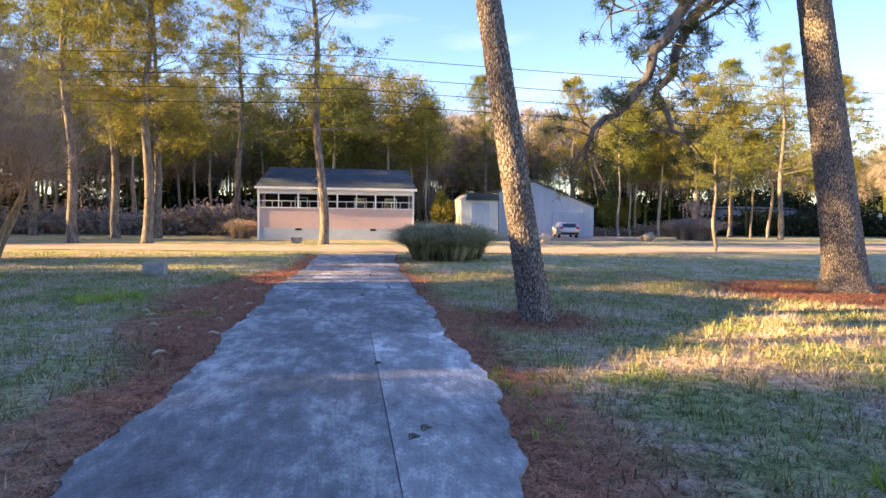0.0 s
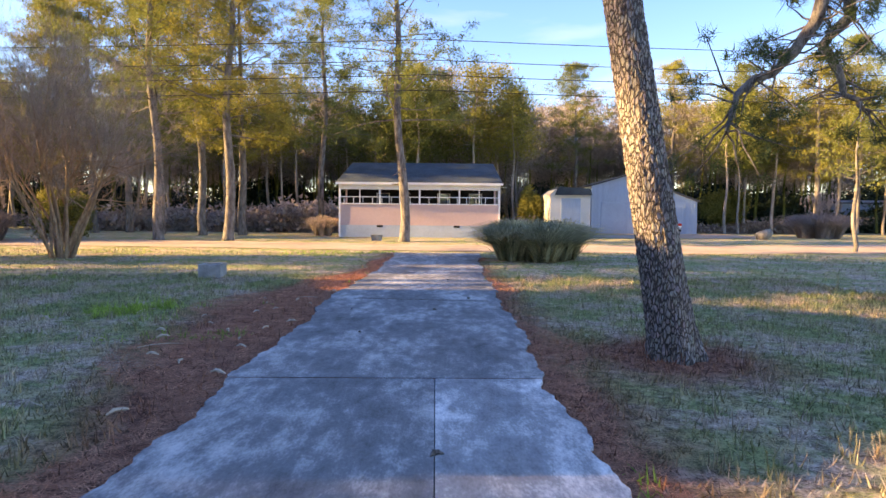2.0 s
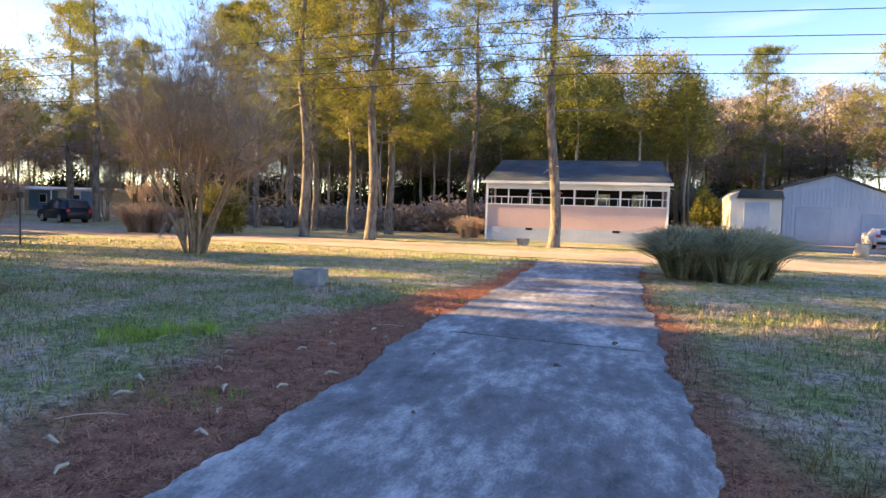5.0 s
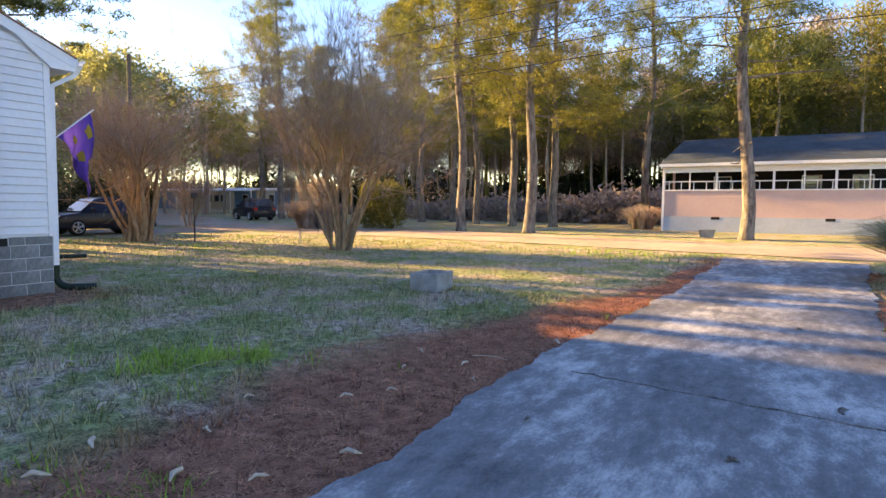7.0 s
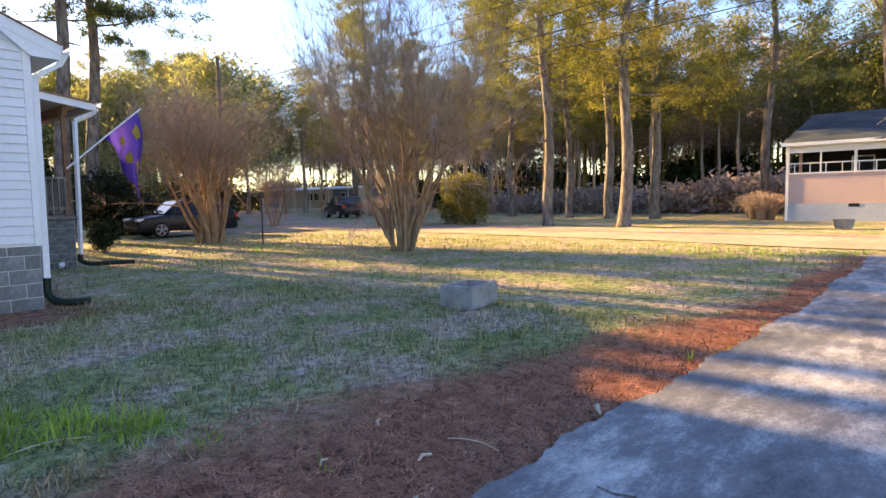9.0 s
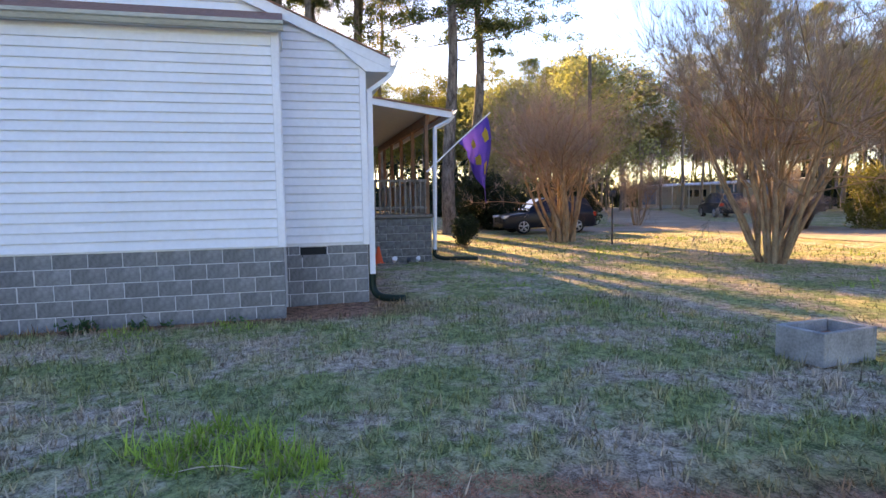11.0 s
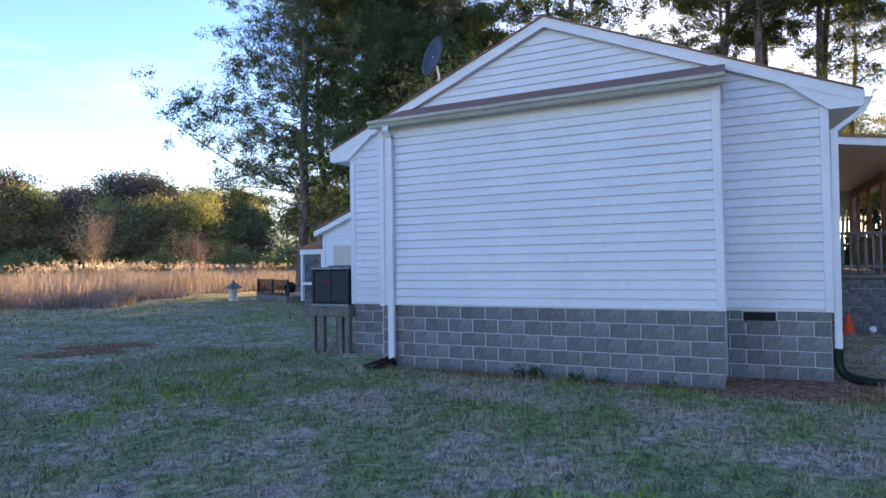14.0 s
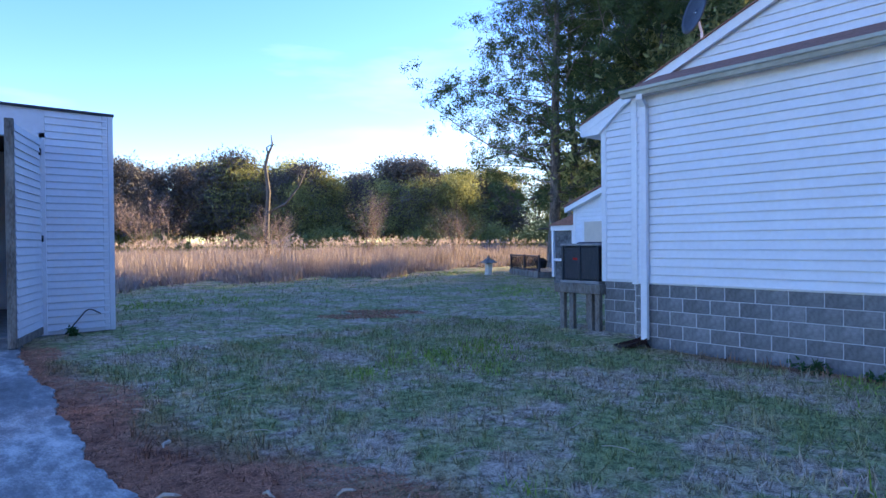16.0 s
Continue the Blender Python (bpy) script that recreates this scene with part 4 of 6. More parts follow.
hbox("foundation", [(w0, w1, f0, 5.5, -0.1, 0.80)], "blockwall", "pale blue-grey painted block base")
sw = hbox("porch_wall", [(w0, w1, f0 + 0.04, f0 + 0.12, 0.80, 2.17)], "pink", "pink horizontal siding")
for i in range(11):
    part("siding_board", Geo().prism([(f0 + 0.04, 0.82 + i * 0.123), (f0 + 0.015, 0.82 + i * 0.123), (f0 + 0.035, 0.94 + i * 0.123), (f0 + 0.04, 0.94 + i * 0.123)], 0, w0 + 0.01, w1 - 0.01), M["pink"], sw)
hbox("side_wall", [(w0, w0 + 0.12, f0 + 0.12, 5.5, 0.8, 2.17), (w0, w0 + 0.12, -0.4, 5.5, 2.171, 3.5)], "pink", "pink side wall")
hbox("side_wall", [(w1 - 0.12, w1, f0 + 0.12, 5.5, 0.8, 2.17), (w1 - 0.12, w1, -0.4, 5.5, 2.17, 3.5)], "pink", "pink side wall")
# the shade inside the porch is put into this wall's black colour
hbox("inner_wall", [(w0 + 0.12, w1 - 0.12, -0.3, -0.15, 0.8, 3.4)], "black", "wall inside the porch, blackened for its shade")
hbox("porch_floor", [(w0 + 0.12, w1 - 0.12, f0 + 0.12, -0.3, 0.8, 0.95)], "oldwood")
hbox("header", [(w0, w1, f0, f0 + 0.14, 3.10, 3.42)], "trim", "white header")
for i in range(9):
    x = w0 + 0.05 + (w1 - w0 - 0.1) * i / 8
    t = 0.055 if i % 2 == 0 else 0.03
    hbox("post", [(x - t, x + t, f0 + 0.01, f0 + 0.11, 2.17, 3.10)], "trim", "white porch post")
hbox("top_rail", [(w0, w1, f0 + 0.02, f0 + 0.10, 2.60, 2.65)], "trim", "white rail")
hbox("sill", [(w0, w1, f0 - 0.02, f0 + 0.12, 2.15, 2.21)], "trim", "white sill")
for i in range(17):
    x = w0 + 0.3 + i * 0.61
    hbox("rail_stile", [(x, x + 0.035, f0 + 0.04, f0 + 0.08, 2.2, 2.6)], "trim")
for x in (-3.0, 1.2, 3.4):
    wv = hbox("window", [(x, x + 0.9, -0.34, -0.30, 2.0, 3.0)], "trim", "window inside the porch")
    part("pane", Geo().box(x + 0.06, x + 0.84, -0.355, -0.342, 2.06, 2.94), M["glass"], wv)
# vent openings drawn as flat black boxes, their shade in the colour
for x in (-2.72, 2.27):
    hbox("foundation_vent", [(x, x + 0.4, f0 - 0.01, f0 + 0.01, 0.66, 0.8)], "black", "dark foundation vent")
part("roof", Geo().add([(w0 - 0.15, f0 - 0.3, 3.55), (w1 + 0.15, f0 - 0.3, 3.55), (w1 - 0.08, f0 + 4.3, 5.22), (w0 + 0.3, f0 + 4.3, 5.22), (w0 - 0.15, f0 - 0.3, 3.43), (w1 + 0.15, f0 - 0.3, 3.43),
                        (w1 + 0.1, 6, 3.55), (w0 - 0.1, 6, 3.55)],
                       [(0, 1, 2, 3), (4, 5, 1, 0), (3, 2, 6, 7), (0, 3, 7), (1, 6, 2), (4, 7, 6, 5)]), M["dshingle"], ph, "dark blue-grey shingle roof")
hbox("fascia", [(w0 - 0.17, w1 + 0.17, f0 - 0.33, f0 - 0.30, 3.40, 3.55)], "trim", "white fascia")
hbox("corner_board", [(w0 - 0.02, w0 + 0.09, f0 - 0.02, f0 + 0.02, 0.0, 3.42)], "trim", "white corner board")
hbox("corner_board", [(w1 - 0.09, w1 + 0.02, f0 - 0.02, f0 + 0.02, 0.8, 3.42)], "trim", "white corner board")
part("ramp", Geo().prism([(w1 + 0.05, 1.3), (w1 + 2.2, 0.35), (w1 + 2.2, 0.2), (w1 + 0.05, 0.2)], 1, f0 + 0.6, f0 + 2.0), M["concrete"], ph, "pale side ramp")


# ---- far buildings ----
bn = empty("barn", 19, 60, 0.25, "blue-grey metal barn with a lean-to and a roller door", "barn")
part("body", Geo().prism([(-4.3, 0), (5.6, 0), (5.6, 3.0), (-0.8, 5.4), (-4.3, 4.4)], 1, -2, 8), M["barn"], bn, "blue-grey metal walls")
part("roof", Geo().prism([(-4.4, 4.36), (-0.8, 5.42), (5.75, 2.98), (5.75, 3.1), (-0.8, 5.54), (-4.4, 4.48)], 1, -2.2, 8.2), M["metal"], bn, "grey metal roof")
part("door", Geo().cbox(-3.4, -0.9, -2.06, -2.0, 0, 2.9, 0.01), M["barndoor"], bn, "wide roller door")
part("door", Geo().cbox(1.2, 4.2, -2.06, -2.0, 0, 2.5, 0.01), M["barndoor"], bn, "wide roller door")
for i in range(34):
    part("wall_rib", Geo().box(-4.25 + i * 0.29, -4.22 + i * 0.29, -2.03, -2.0, 2.95 if -3.5 < -4.25 + i * 0.29 < 4.3 else 0, 3.0 + min(1.4, (i * 0.29 + 0.05) * 0.29 + 1.35) if i * 0.29 < 3.4 else 5.3 - (i * 0.29 - 3.4) * 0.375), M["barn"], bn)
an = empty("shed", 13.2, 58.5, 0.25, "pale metal shed with an open dark-roofed front beside the barn", "shed")
part("body", Geo().prism([(-2.4, 0), (1.3, 0), (1.3, 3.6), (-1.6, 4.2), (-2.4, 3.6)], 1, -1.0, 4), M["trailer"], an, "pale streaked walls")
part("roof", Geo().prism([(-2.0, 3.5), (1.4, 3.5), (1.2, 4.1), (-1.7, 4.25)], 1, -1.3, 4.1), M["dshingle"], an, "dark roof")
part("door", Geo().cbox(-1.4, 0.4, -1.05, -1.0, 0, 3.2, 0.01), M["barn"], an, "blue-grey door")
for nm, x0, x1, h, y, m, lb in (("shed", 53, 65.3, 3.7, 80, "barn", "long low blue-grey metal shed"), ("shed", 65.8, 69.6, 3.2, 81, "trailer", "small cream shed with a dark doorway"), ("shed", 77, 82, 3.6, 82, "trailer", "small cream shed by the trees")):
    s = empty(nm, (x0 + x1) / 2, y, 0.25, lb, "shed")
    w = (x1 - x0) / 2
    part("body", Geo().box(-w, w, 0, 5, 0, h), M[m], s)
    part("roof", Geo().prism([(-0.3, h), (5.3, h), (5.3, h + 0.2), (2.5, h + 0.55), (-0.3, h + 0.15)], 0, -w - 0.2, w + 0.2), M["metal"], s, "grey roof")
    for i in range(int(w * 2 / 0.9)):
        part("wall_rib", Geo().box(-w + i * 0.9, -w + i * 0.9 + 0.06, -0.03, 0, 0, h), M[m], s)
    part("door", Geo().cbox(-0.6, 0.9, -0.06, -0.03, 0, min(2.4, h - 0.4), 0.01), M["barndoor"], s)
tr = empty("mobile_home", -68.5, 63.5, 0.2, "cream and blue mobile home with an added porch", "mobile home", rz=8)
part("body", Geo().cbox(-12.5, 13, 0, 4, 0.5, 3.1, 0.05), M["trailer"], tr, "cream walls")
part("skirt", Geo().box(-12.4, 12.9, 0.05, 3.9, -0.2, 0.5), M["trim"], tr, "white skirting")
part("roof", Geo().prism([(-0.25, 3.1), (4.2, 3.1), (4.2, 3.2), (2, 3.5), (-0.25, 3.25)], 0, -12.8, 13.2), M["trim"], tr, "pale low roof")
part("porch_roof", Geo().prism([(-2.4, 3.0), (0, 3.35), (0, 3.45), (-2.4, 3.1)], 0, -6, 7), M["trim"], tr)
for a, b in ((-12.0, -8.6), (2.2, 6.0), (9.0, 11.5)):
    part("panel", Geo().cbox(a, b, -0.04, 0, 0.6, 3.0, 0.01), M["blue"], tr, "blue wall panel")
for x in (-2.6, -1.4, -0.2, 3.6, 8.0):
    wv = part("window", Geo().cbox(x, x + 1.0, -0.1, -0.04, 1.5, 2.6, 0.02), M["trim"], tr)
    part("pane", Geo().box(x + 0.08, x + 0.92, -0.115, -0.102, 1.58, 2.52), M["glass"], wv)
for x in (-6, -3, 0, 3.5, 7):
    part("post", Geo().box(x - 0.05, x + 0.05, -2.35, -2.25, 0, 3.0), M["trim"], tr)


# ---- cars ----
def car(name, x, y, z, rz, body_mat, label, suv=True):
    c = empty(name, x, y, z, label, "car", rz=rz)
    L, W = 2.32, 0.90
    hgt = 1.68 if suv else 1.42
    belt = 1.05 if suv else 0.92
    # side outline from nose to tail; x forward
    low = [(-L, 0.42), (-L - 0.02, 0.75), (-L + 0.08, belt), (-0.9, belt + 0.02), (0.95, belt - 0.02), (L - 0.25, belt - 0.16), (L, 0.72), (L, 0.4), (L - 0.1, 0.28), (-L + 0.1, 0.28)]
    g = Geo()
    n = len(low)
    secs = [(-W, 0.94, 0.05), (-W + 0.06, 1.0, 0.0), (W - 0.06, 1.0, 0.0), (W, 0.94, 0.05)]
    for yy, s, dz in secs:
        g.v += [(px * s, yy, 0.6 + (pz - 0.6) * s) for px, pz in low]
    for k in range(3):
        g.f += [(k * n + i, k * n + (i + 1) % n, (k + 1) * n + (i + 1) % n, (k + 1) * n + i) for i in range(n)]
    g.f += [tuple(range(n))[::-1], tuple(range(3 * n, 4 * n))]
    b = part("body", g, M[body_mat], c, "", True)
    bv = b.modifiers.new("soft", "BEVEL")
    bv.width, bv.segments = 0.05, 2
    top = [(-L + 0.12, belt), (-L + 0.42, hgt - 0.08), (-L + 0.8, hgt), (0.1, hgt), (0.42, hgt - 0.07), (1.15, belt - 0.02)] if suv else [(-L + 0.5, belt), (-1.3, hgt - 0.06), (-0.9, hgt), (0.1, hgt), (1.1, belt)]
    m = len(top)
    g = Geo()
    for yy, s in ((-W + 0.05, 0), (-W + 0.2, 1), (W - 0.2, 1), (W - 0.05, 0)):
        g.v += [(px, yy if pz < belt + 0.05 or s else math.copysign(W - 0.17, yy), pz - (0 if s else 0.03)) for px, pz in top]
    for k in range(3):
        g.f += [(k * m + i, k * m + i + 1, (k + 1) * m + i + 1, (k + 1) * m + i) for i in range(m - 1)]
    g.f += [tuple(range(m))[::-1], tuple(range(3 * m, 4 * m))]
    part("cabin", g, M[body_mat], c, "", True)
    for s in (-1, 1):
        ys = s * (W - 0.085)
        for x0, x1 in ((-1.35, -0.55), (-0.48, 0.32)):
            part("side_window", Geo().add([(x0, ys, belt + 0.04), (x1 + (0.45 if x1 > 0 else 0), ys, belt + 0.04), (x1, ys - s * 0.075, hgt - 0.13), (x0, ys - s * 0.075, hgt - 0.13)]
                                        + [(x0, ys - s * 0.05, belt + 0.04), (x1, ys - s * 0.05, belt + 0.04)], [(0, 1, 2, 3), (0, 1, 5, 4)]), M["glass"], c, "dark side window")
        part("mirror", Geo().cbox(0.62, 0.82, min(s * W, s * (W + 0.2)), max(s * W, s * (W + 0.2)), belt, belt + 0.16, 0.04), M[body_mat], c)
        part("headlight", Geo().cbox(L - 0.32, L + 0.005, min(s * 0.52, s * 0.87), max(s * 0.52, s * 0.87), 0.74, 0.88, 0.03), M["lens"], c)
        part("tail_light", Geo().cbox(-L - 0.015, -L + 0.2, min(s * 0.6, s * 0.88), max(s * 0.6, s * 0.88), 0.78, 1.0, 0.03), M["redlens"], c)
        for wx in (-1.33, 1.34):
            r = 0.35 if suv else 0.31
            wh = part("wheel", Geo().tube([(wx, s * 0.68, r), (wx, s * 0.70, r), (wx, s * 0.90, r), (wx, s * 0.915, r)], [r - 0.03, r, r, r - 0.04], 22), M["tyre"], c, "", True)
            g = Geo().tube([(wx, s * 0.90, r), (wx, s * 0.918, r)], [0.06, 0.05], 10)
            for a in range(5):
                t = a * 2 * math.pi / 5 + 0.3
                for o in (-0.13, 0.13):
                    g.tube([(wx, s * 0.918, r), (wx + 0.22 * math.cos(t + o), s * 0.918, r + 0.22 * math.sin(t + o))], 0.022, 4)
            for a in range(20):
                t, u = a * math.pi / 10, (a + 1) * math.pi / 10
                g.tube([(wx + 0.235 * math.cos(t), s * 0.918, r + 0.235 * math.sin(t)), (wx + 0.235 * math.cos(u), s * 0.918, r + 0.235 * math.sin(u))], 0.016, 4, False)
            part("rim", g, M["rim"], wh)
    part("windscreen", Geo().add([(1.13, -W + 0.16, belt), (1.13, W - 0.16, belt), (0.45, W - 0.28, hgt - 0.08), (0.45, -W + 0.28, hgt - 0.08), (1.0, -W + 0.16, belt - 0.03), (1.0, W - 0.16, belt - 0.03)], [(0, 1, 2, 3), (0, 1, 5, 4)]), M["glass"], c, "raked windscreen").location = (0.02, 0, 0.02)
    part("rear_window", Geo().add([(-L + 0.14, -0.62, belt + 0.04), (-L + 0.14, 0.62, belt + 0.04), (-L + 0.38, 0.6, hgt - 0.12), (-L + 0.38, -0.6, hgt - 0.12), (-L + 0.2, 0, belt)], [(0, 1, 2, 3), (0, 1, 4)]), M["glass"], c).location = (-0.025, 0, 0.01)
    part("grille", Geo().cbox(L - 0.02, L + 0.012, -0.5, 0.5, 0.55, 0.8, 0.01), M["black"], c)
    part("bumper", Geo().cbox(L - 0.1, L + 0.03, -0.82, 0.82, 0.3, 0.48, 0.03), M["tyre"], c)
    part("bumper", Geo().cbox(-L - 0.04, -L + 0.1, -0.82, 0.82, 0.32, 0.5, 0.03), M["tyre"], c)
    if suv:
        part("roof_rail", Geo().cbox(-1.6, 0.1, -0.66, -0.62, hgt, hgt + 0.05, 0.01).cbox(-1.6, 0.1, 0.62, 0.66, hgt, hgt + 0.05, 0.01), M["metal"], c)
    return c


car("suv", -27.5, 23.35, 0.01, -92, "paint", "dark blue sport utility car with alloy wheels parked beside the yard")
car("sedan", 20.3, 54.5, 0.25, 80, "carlight", "silver sedan with red tail lights parked in front of the barn", False)
car("dark_car", -37, 41, 0.2, 160, "paint", "dark car parked far behind the bare trees")


# ---- trees ----
def limb_path(rng, p, d, length, n, sag, wob):
    pts = [Vector(p)]
    d = Vector(d).normalized()
    for _ in range(n):
        d = (d + Vector(rng.normal(size=3)) * wob + Vector((0, 0, sag))).normalized()
        pts.append(pts[-1] + d * (length / n))
    return pts


def make_pine(name, seed, h, r, crown=0.45, reach=3.2, limbs=26, per=9, leaf=0.30, wide=0.03, lean=(0, 0), needle="needle", bark="bark", sides=10, dead=5, label="", tufts=8, blob=0.13, category="tree"):
    """A loblolly pine: bare tapered trunk, dead stubs, upswept limbs carrying tufts of needles."""
    rng = np.random.default_rng(seed)
    tree = empty(name, 0, 0, 0, label, category)
    n = 14
    bend = [Vector((lean[0] * (i / n) ** 1.1 + 0.12 * math.sin(i * 0.9 + seed), lean[1] * (i / n) ** 1.1 + 0.12 * math.cos(i * 0.7 + seed), h * i / n - 0.15)) for i in range(n + 1)]
    bend[0].x, bend[0].y = 0, 0
    rad = [r * (1.0 - 0.86 * (i / n) ** 1.1) for i in range(n + 1)]
    rad[0] *= 1.35
    g = Geo().tube([bend[0], bend[0] * 0.75 + bend[1] * 0.25] + bend[1:], [rad[0], r * 1.08] + rad[1:], sides)

    def at(u):
        k = min(int(u * n), n - 1)
        return bend[k].lerp(bend[k + 1], u * n - k), rad[k]

    cs = []
    for i in range(limbs + dead):
        is_dead = i >= limbs
        u = rng.uniform(crown * 0.45, crown) if is_dead else crown + (0.97 - crown) * ((i + rng.uniform(0, 1)) / limbs)
        p, rr = at(u)
        a = i * 2.4 + rng.uniform(-0.5, 0.5)
        v = (u - crown) / (1 - crown)
        ln = reach * (0.15 if is_dead else (0.55 + 0.75 * math.sin(math.pi * min(1, 0.25 + 0.75 * v)) - 0.45 * v)) * rng.uniform(0.65, 1.2)
        up = -0.1 if is_dead else 0.05 + 0.75 * v
        path = limb_path(rng, p, (math.cos(a), math.sin(a), up), ln, 4, 0.03 if not is_dead else -0.05, 0.16)
        lr = max(0.012, rr * 0.26)
        g.tube(path, [lr, lr * 0.75, lr * 0.55, lr * 0.4, lr * 0.2], 4, False)
        if is_dead:
            continue
        for k in range(tufts):
            t = rng.uniform(0.35, 1.0) * 3.999
            q = path[int(t)].lerp(path[int(t) + 1], t % 1)
            e = q + Vector(rng.normal(size=3) * (1, 1, 0.35)) * (ln * 0.16) + Vector((0, 0, 0.10))
            if k < 4:
                g.tube([q, e], [lr * 0.25, lr * 0.1], 3, False)
            cs.append(e)
            for _ in range(4):
                cs.append(e + Vector(rng.normal(size=3) * (1, 1, 0.4)) * blob * 2.0)
    part("trunk", g, M[bark], tree, "scaly pine trunk and limbs", True)
    v, f = leaves(rng, np.array(cs), max(4, int(per * 0.62)), leaf, wide, 0.15, 0.25, blob)
    raw("crown", v, f, M[needle], tree, "clumps of green needles", kind="stuff")
    return tree


def put_tree(src, x, y, rz=0.0, s=1.0, tilt=0.0, label="", z=None):
    m = pose(x, y, float(lift(x, y)) - 0.05 if z is None else z, tilt, 0, rz) @ Matrix.Scale(s, 4)
    ob = copy_thing(src, m)
    if label:
        ob["label"] = label
    return ob


# named near and middle pines
def place(ob, x, y, rz=0, s=1.0):
    ob.matrix_basis = pose(x, y, float(lift(x, y)) - 0.05, 0, 0, rz) @ Matrix.Scale(s, 4)
    return ob


def near_trunk(name, x, y, h, r, lean, seed, label, limbs_spec, ground_flare=1.25):
    """A near pine whose bark plates are real relief; its limbs carry needle clumps."""
    rng = np.random.default_rng(seed)
    tree = empty(name, x, y, 0, label, "tree")
    na, nz = 110, 330
    zs = np.concatenate([np.linspace(-0.1, 7.0, nz), np.linspace(7.3, h, 30)])
    v = []
    for z in zs:
        u = max(0, z) / h
        cx, cy = lean[0] * u + lean[2] * math.sin(u * 2.4) , lean[1] * u
        rr = r * (1 - 0.75 * u) * (1 + (ground_flare - 1) * math.exp(-max(z, 0) * 3.0))
        for k in range(na):
            a = 2 * math.pi * k / na
            q = Vector((math.cos(a) * rr * 17, math.sin(a) * rr * 17, z * 6))
            d, _ = noise.voronoi(q + Vector((0, 0, 0.6)) * noise.noise(q * 1.5))
            plate = min(1.0, (d[1] - d[0]) * 4.0)
            rel = 0.014 * plate + 0.010 * noise.noise(q * 3) if z < 7.05 else 0.02
            root = 0.05 * math.exp(-max(z, 0) * 5) * math.sin(a * 5 + seed)
            v.append((cx + math.cos(a) * (rr - 0.02 + rel + root), cy + math.sin(a) * (rr - 0.02 + rel + root), z))
    n = len(zs)
    i, k = np.meshgrid(np.arange(n - 1), np.arange(na), indexing="ij")
    k2 = (k + 1) % na
    f = np.stack([i * na + k, i * na + k2, (i + 1) * na + k2, (i + 1) * na + k], -1).reshape(-1, 4)
    raw("trunk", v, f, M["bark_near"], tree, "scaly brown-grey bark plates", True)
    g, cs = Geo(), []

    def at(z):
        u = z / h
        return Vector((lean[0] * u + lean[2] * math.sin(u * 2.4), lean[1] * u, z))
    for path, r0 in limbs_spec:
        pts = [Vector(p) for p in path]
        fine = []
        for a, b in zip(pts, pts[1:]):
            for t in (0, 0.33, 0.66):
                fine.append(a.lerp(b, t) + Vector(rng.normal(size=3)) * 0.05)
        fine.append(pts[-1])
        m = len(fine)
        g.tube(fine, [r0 * (1 - 0.8 * (j / (m - 1)) ** 1.6) for j in range(m)], 8, False)
        for j in range(3, m):
            for _ in range(3):
                tw = limb_path(rng, fine[j], rng.normal(size=3) * (1, 1, 0.7) + (0, 0, -0.1), rng.uniform(0.5, 1.3), 4, -0.04, 0.3)
                g.tube(tw, [0.02, 0.016, 0.012, 0.009, 0.006], 4, False)
                if rng.random() < 0.75:
                    cs += [tw[-1], tw[-2] + Vector(rng.normal(size=3)) * 0.1]
    for i in range(26):
        z = h * (0.62 + 0.36 * i / 26)
        a = i * 2.4
        p = limb_path(rng, at(z), (math.cos(a), math.sin(a), 0.3), rng.uniform(1.8, 3.6), 4, 0.03, 0.15)
        g.tube(p, [0.06, 0.045, 0.03, 0.02, 0.01], 5, False)
        for q in p[2:]:
            for _ in range(5):
                cs.append(q + Vector(rng.normal(size=3)) * 0.45)
    g.ob("limbs", M["bark"], tree, "dark crooked limbs", True)
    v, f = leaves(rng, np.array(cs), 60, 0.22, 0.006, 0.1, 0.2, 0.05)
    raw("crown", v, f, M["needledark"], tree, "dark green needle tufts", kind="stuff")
    return tree


near_trunk("pine_tree", 2.75, 8.30, 17, 0.235, (-3.1, 0.2, 0.1), 3, "tall leaning pine with scaly bark beside the drive", [])
L2 = (10.87, 11.5)
spec = []
for path, r0 in ([(9.75, 11.6, 6.6), (8.6, 11.6, 7.4), (7.6, 11.5, 6.9), (6.9, 11.5, 5.95), (6.35, 11.5, 5.3), (6.1, 11.5, 4.4), (5.5, 11.5, 3.8), (4.95, 11.5, 3.35), (4.75, 11.5, 2.75)], 0.15), \
        ([(9.7, 11.7, 6.9), (8.3, 11.9, 6.6), (7.2, 12, 5.8), (6.9, 12, 4.9), (6.6, 12, 4.2), (6.9, 12, 3.4), (7.3, 12, 3.2)], 0.13), \
        ([(9.6, 11.4, 7.4), (8.0, 11.0, 7.3), (6.4, 10.7, 6.8), (5.2, 10.6, 5.9), (4.8, 10.6, 5.3)], 0.05), \
        ([(9.7, 11.7, 7.0), (9.0, 12.4, 6.8), (8.0, 13, 6.0), (7.5, 13, 5.4)], 0.06):
    spec.append(([(a - L2[0], b - L2[1], c) for a, b, c in path], r0))
near_trunk("pine_tree", *L2, 19, 0.43, (-3.6, 0.0, 0.15), 8, "large pine with low crooked limbs on a mound of needles", spec, 1.35)

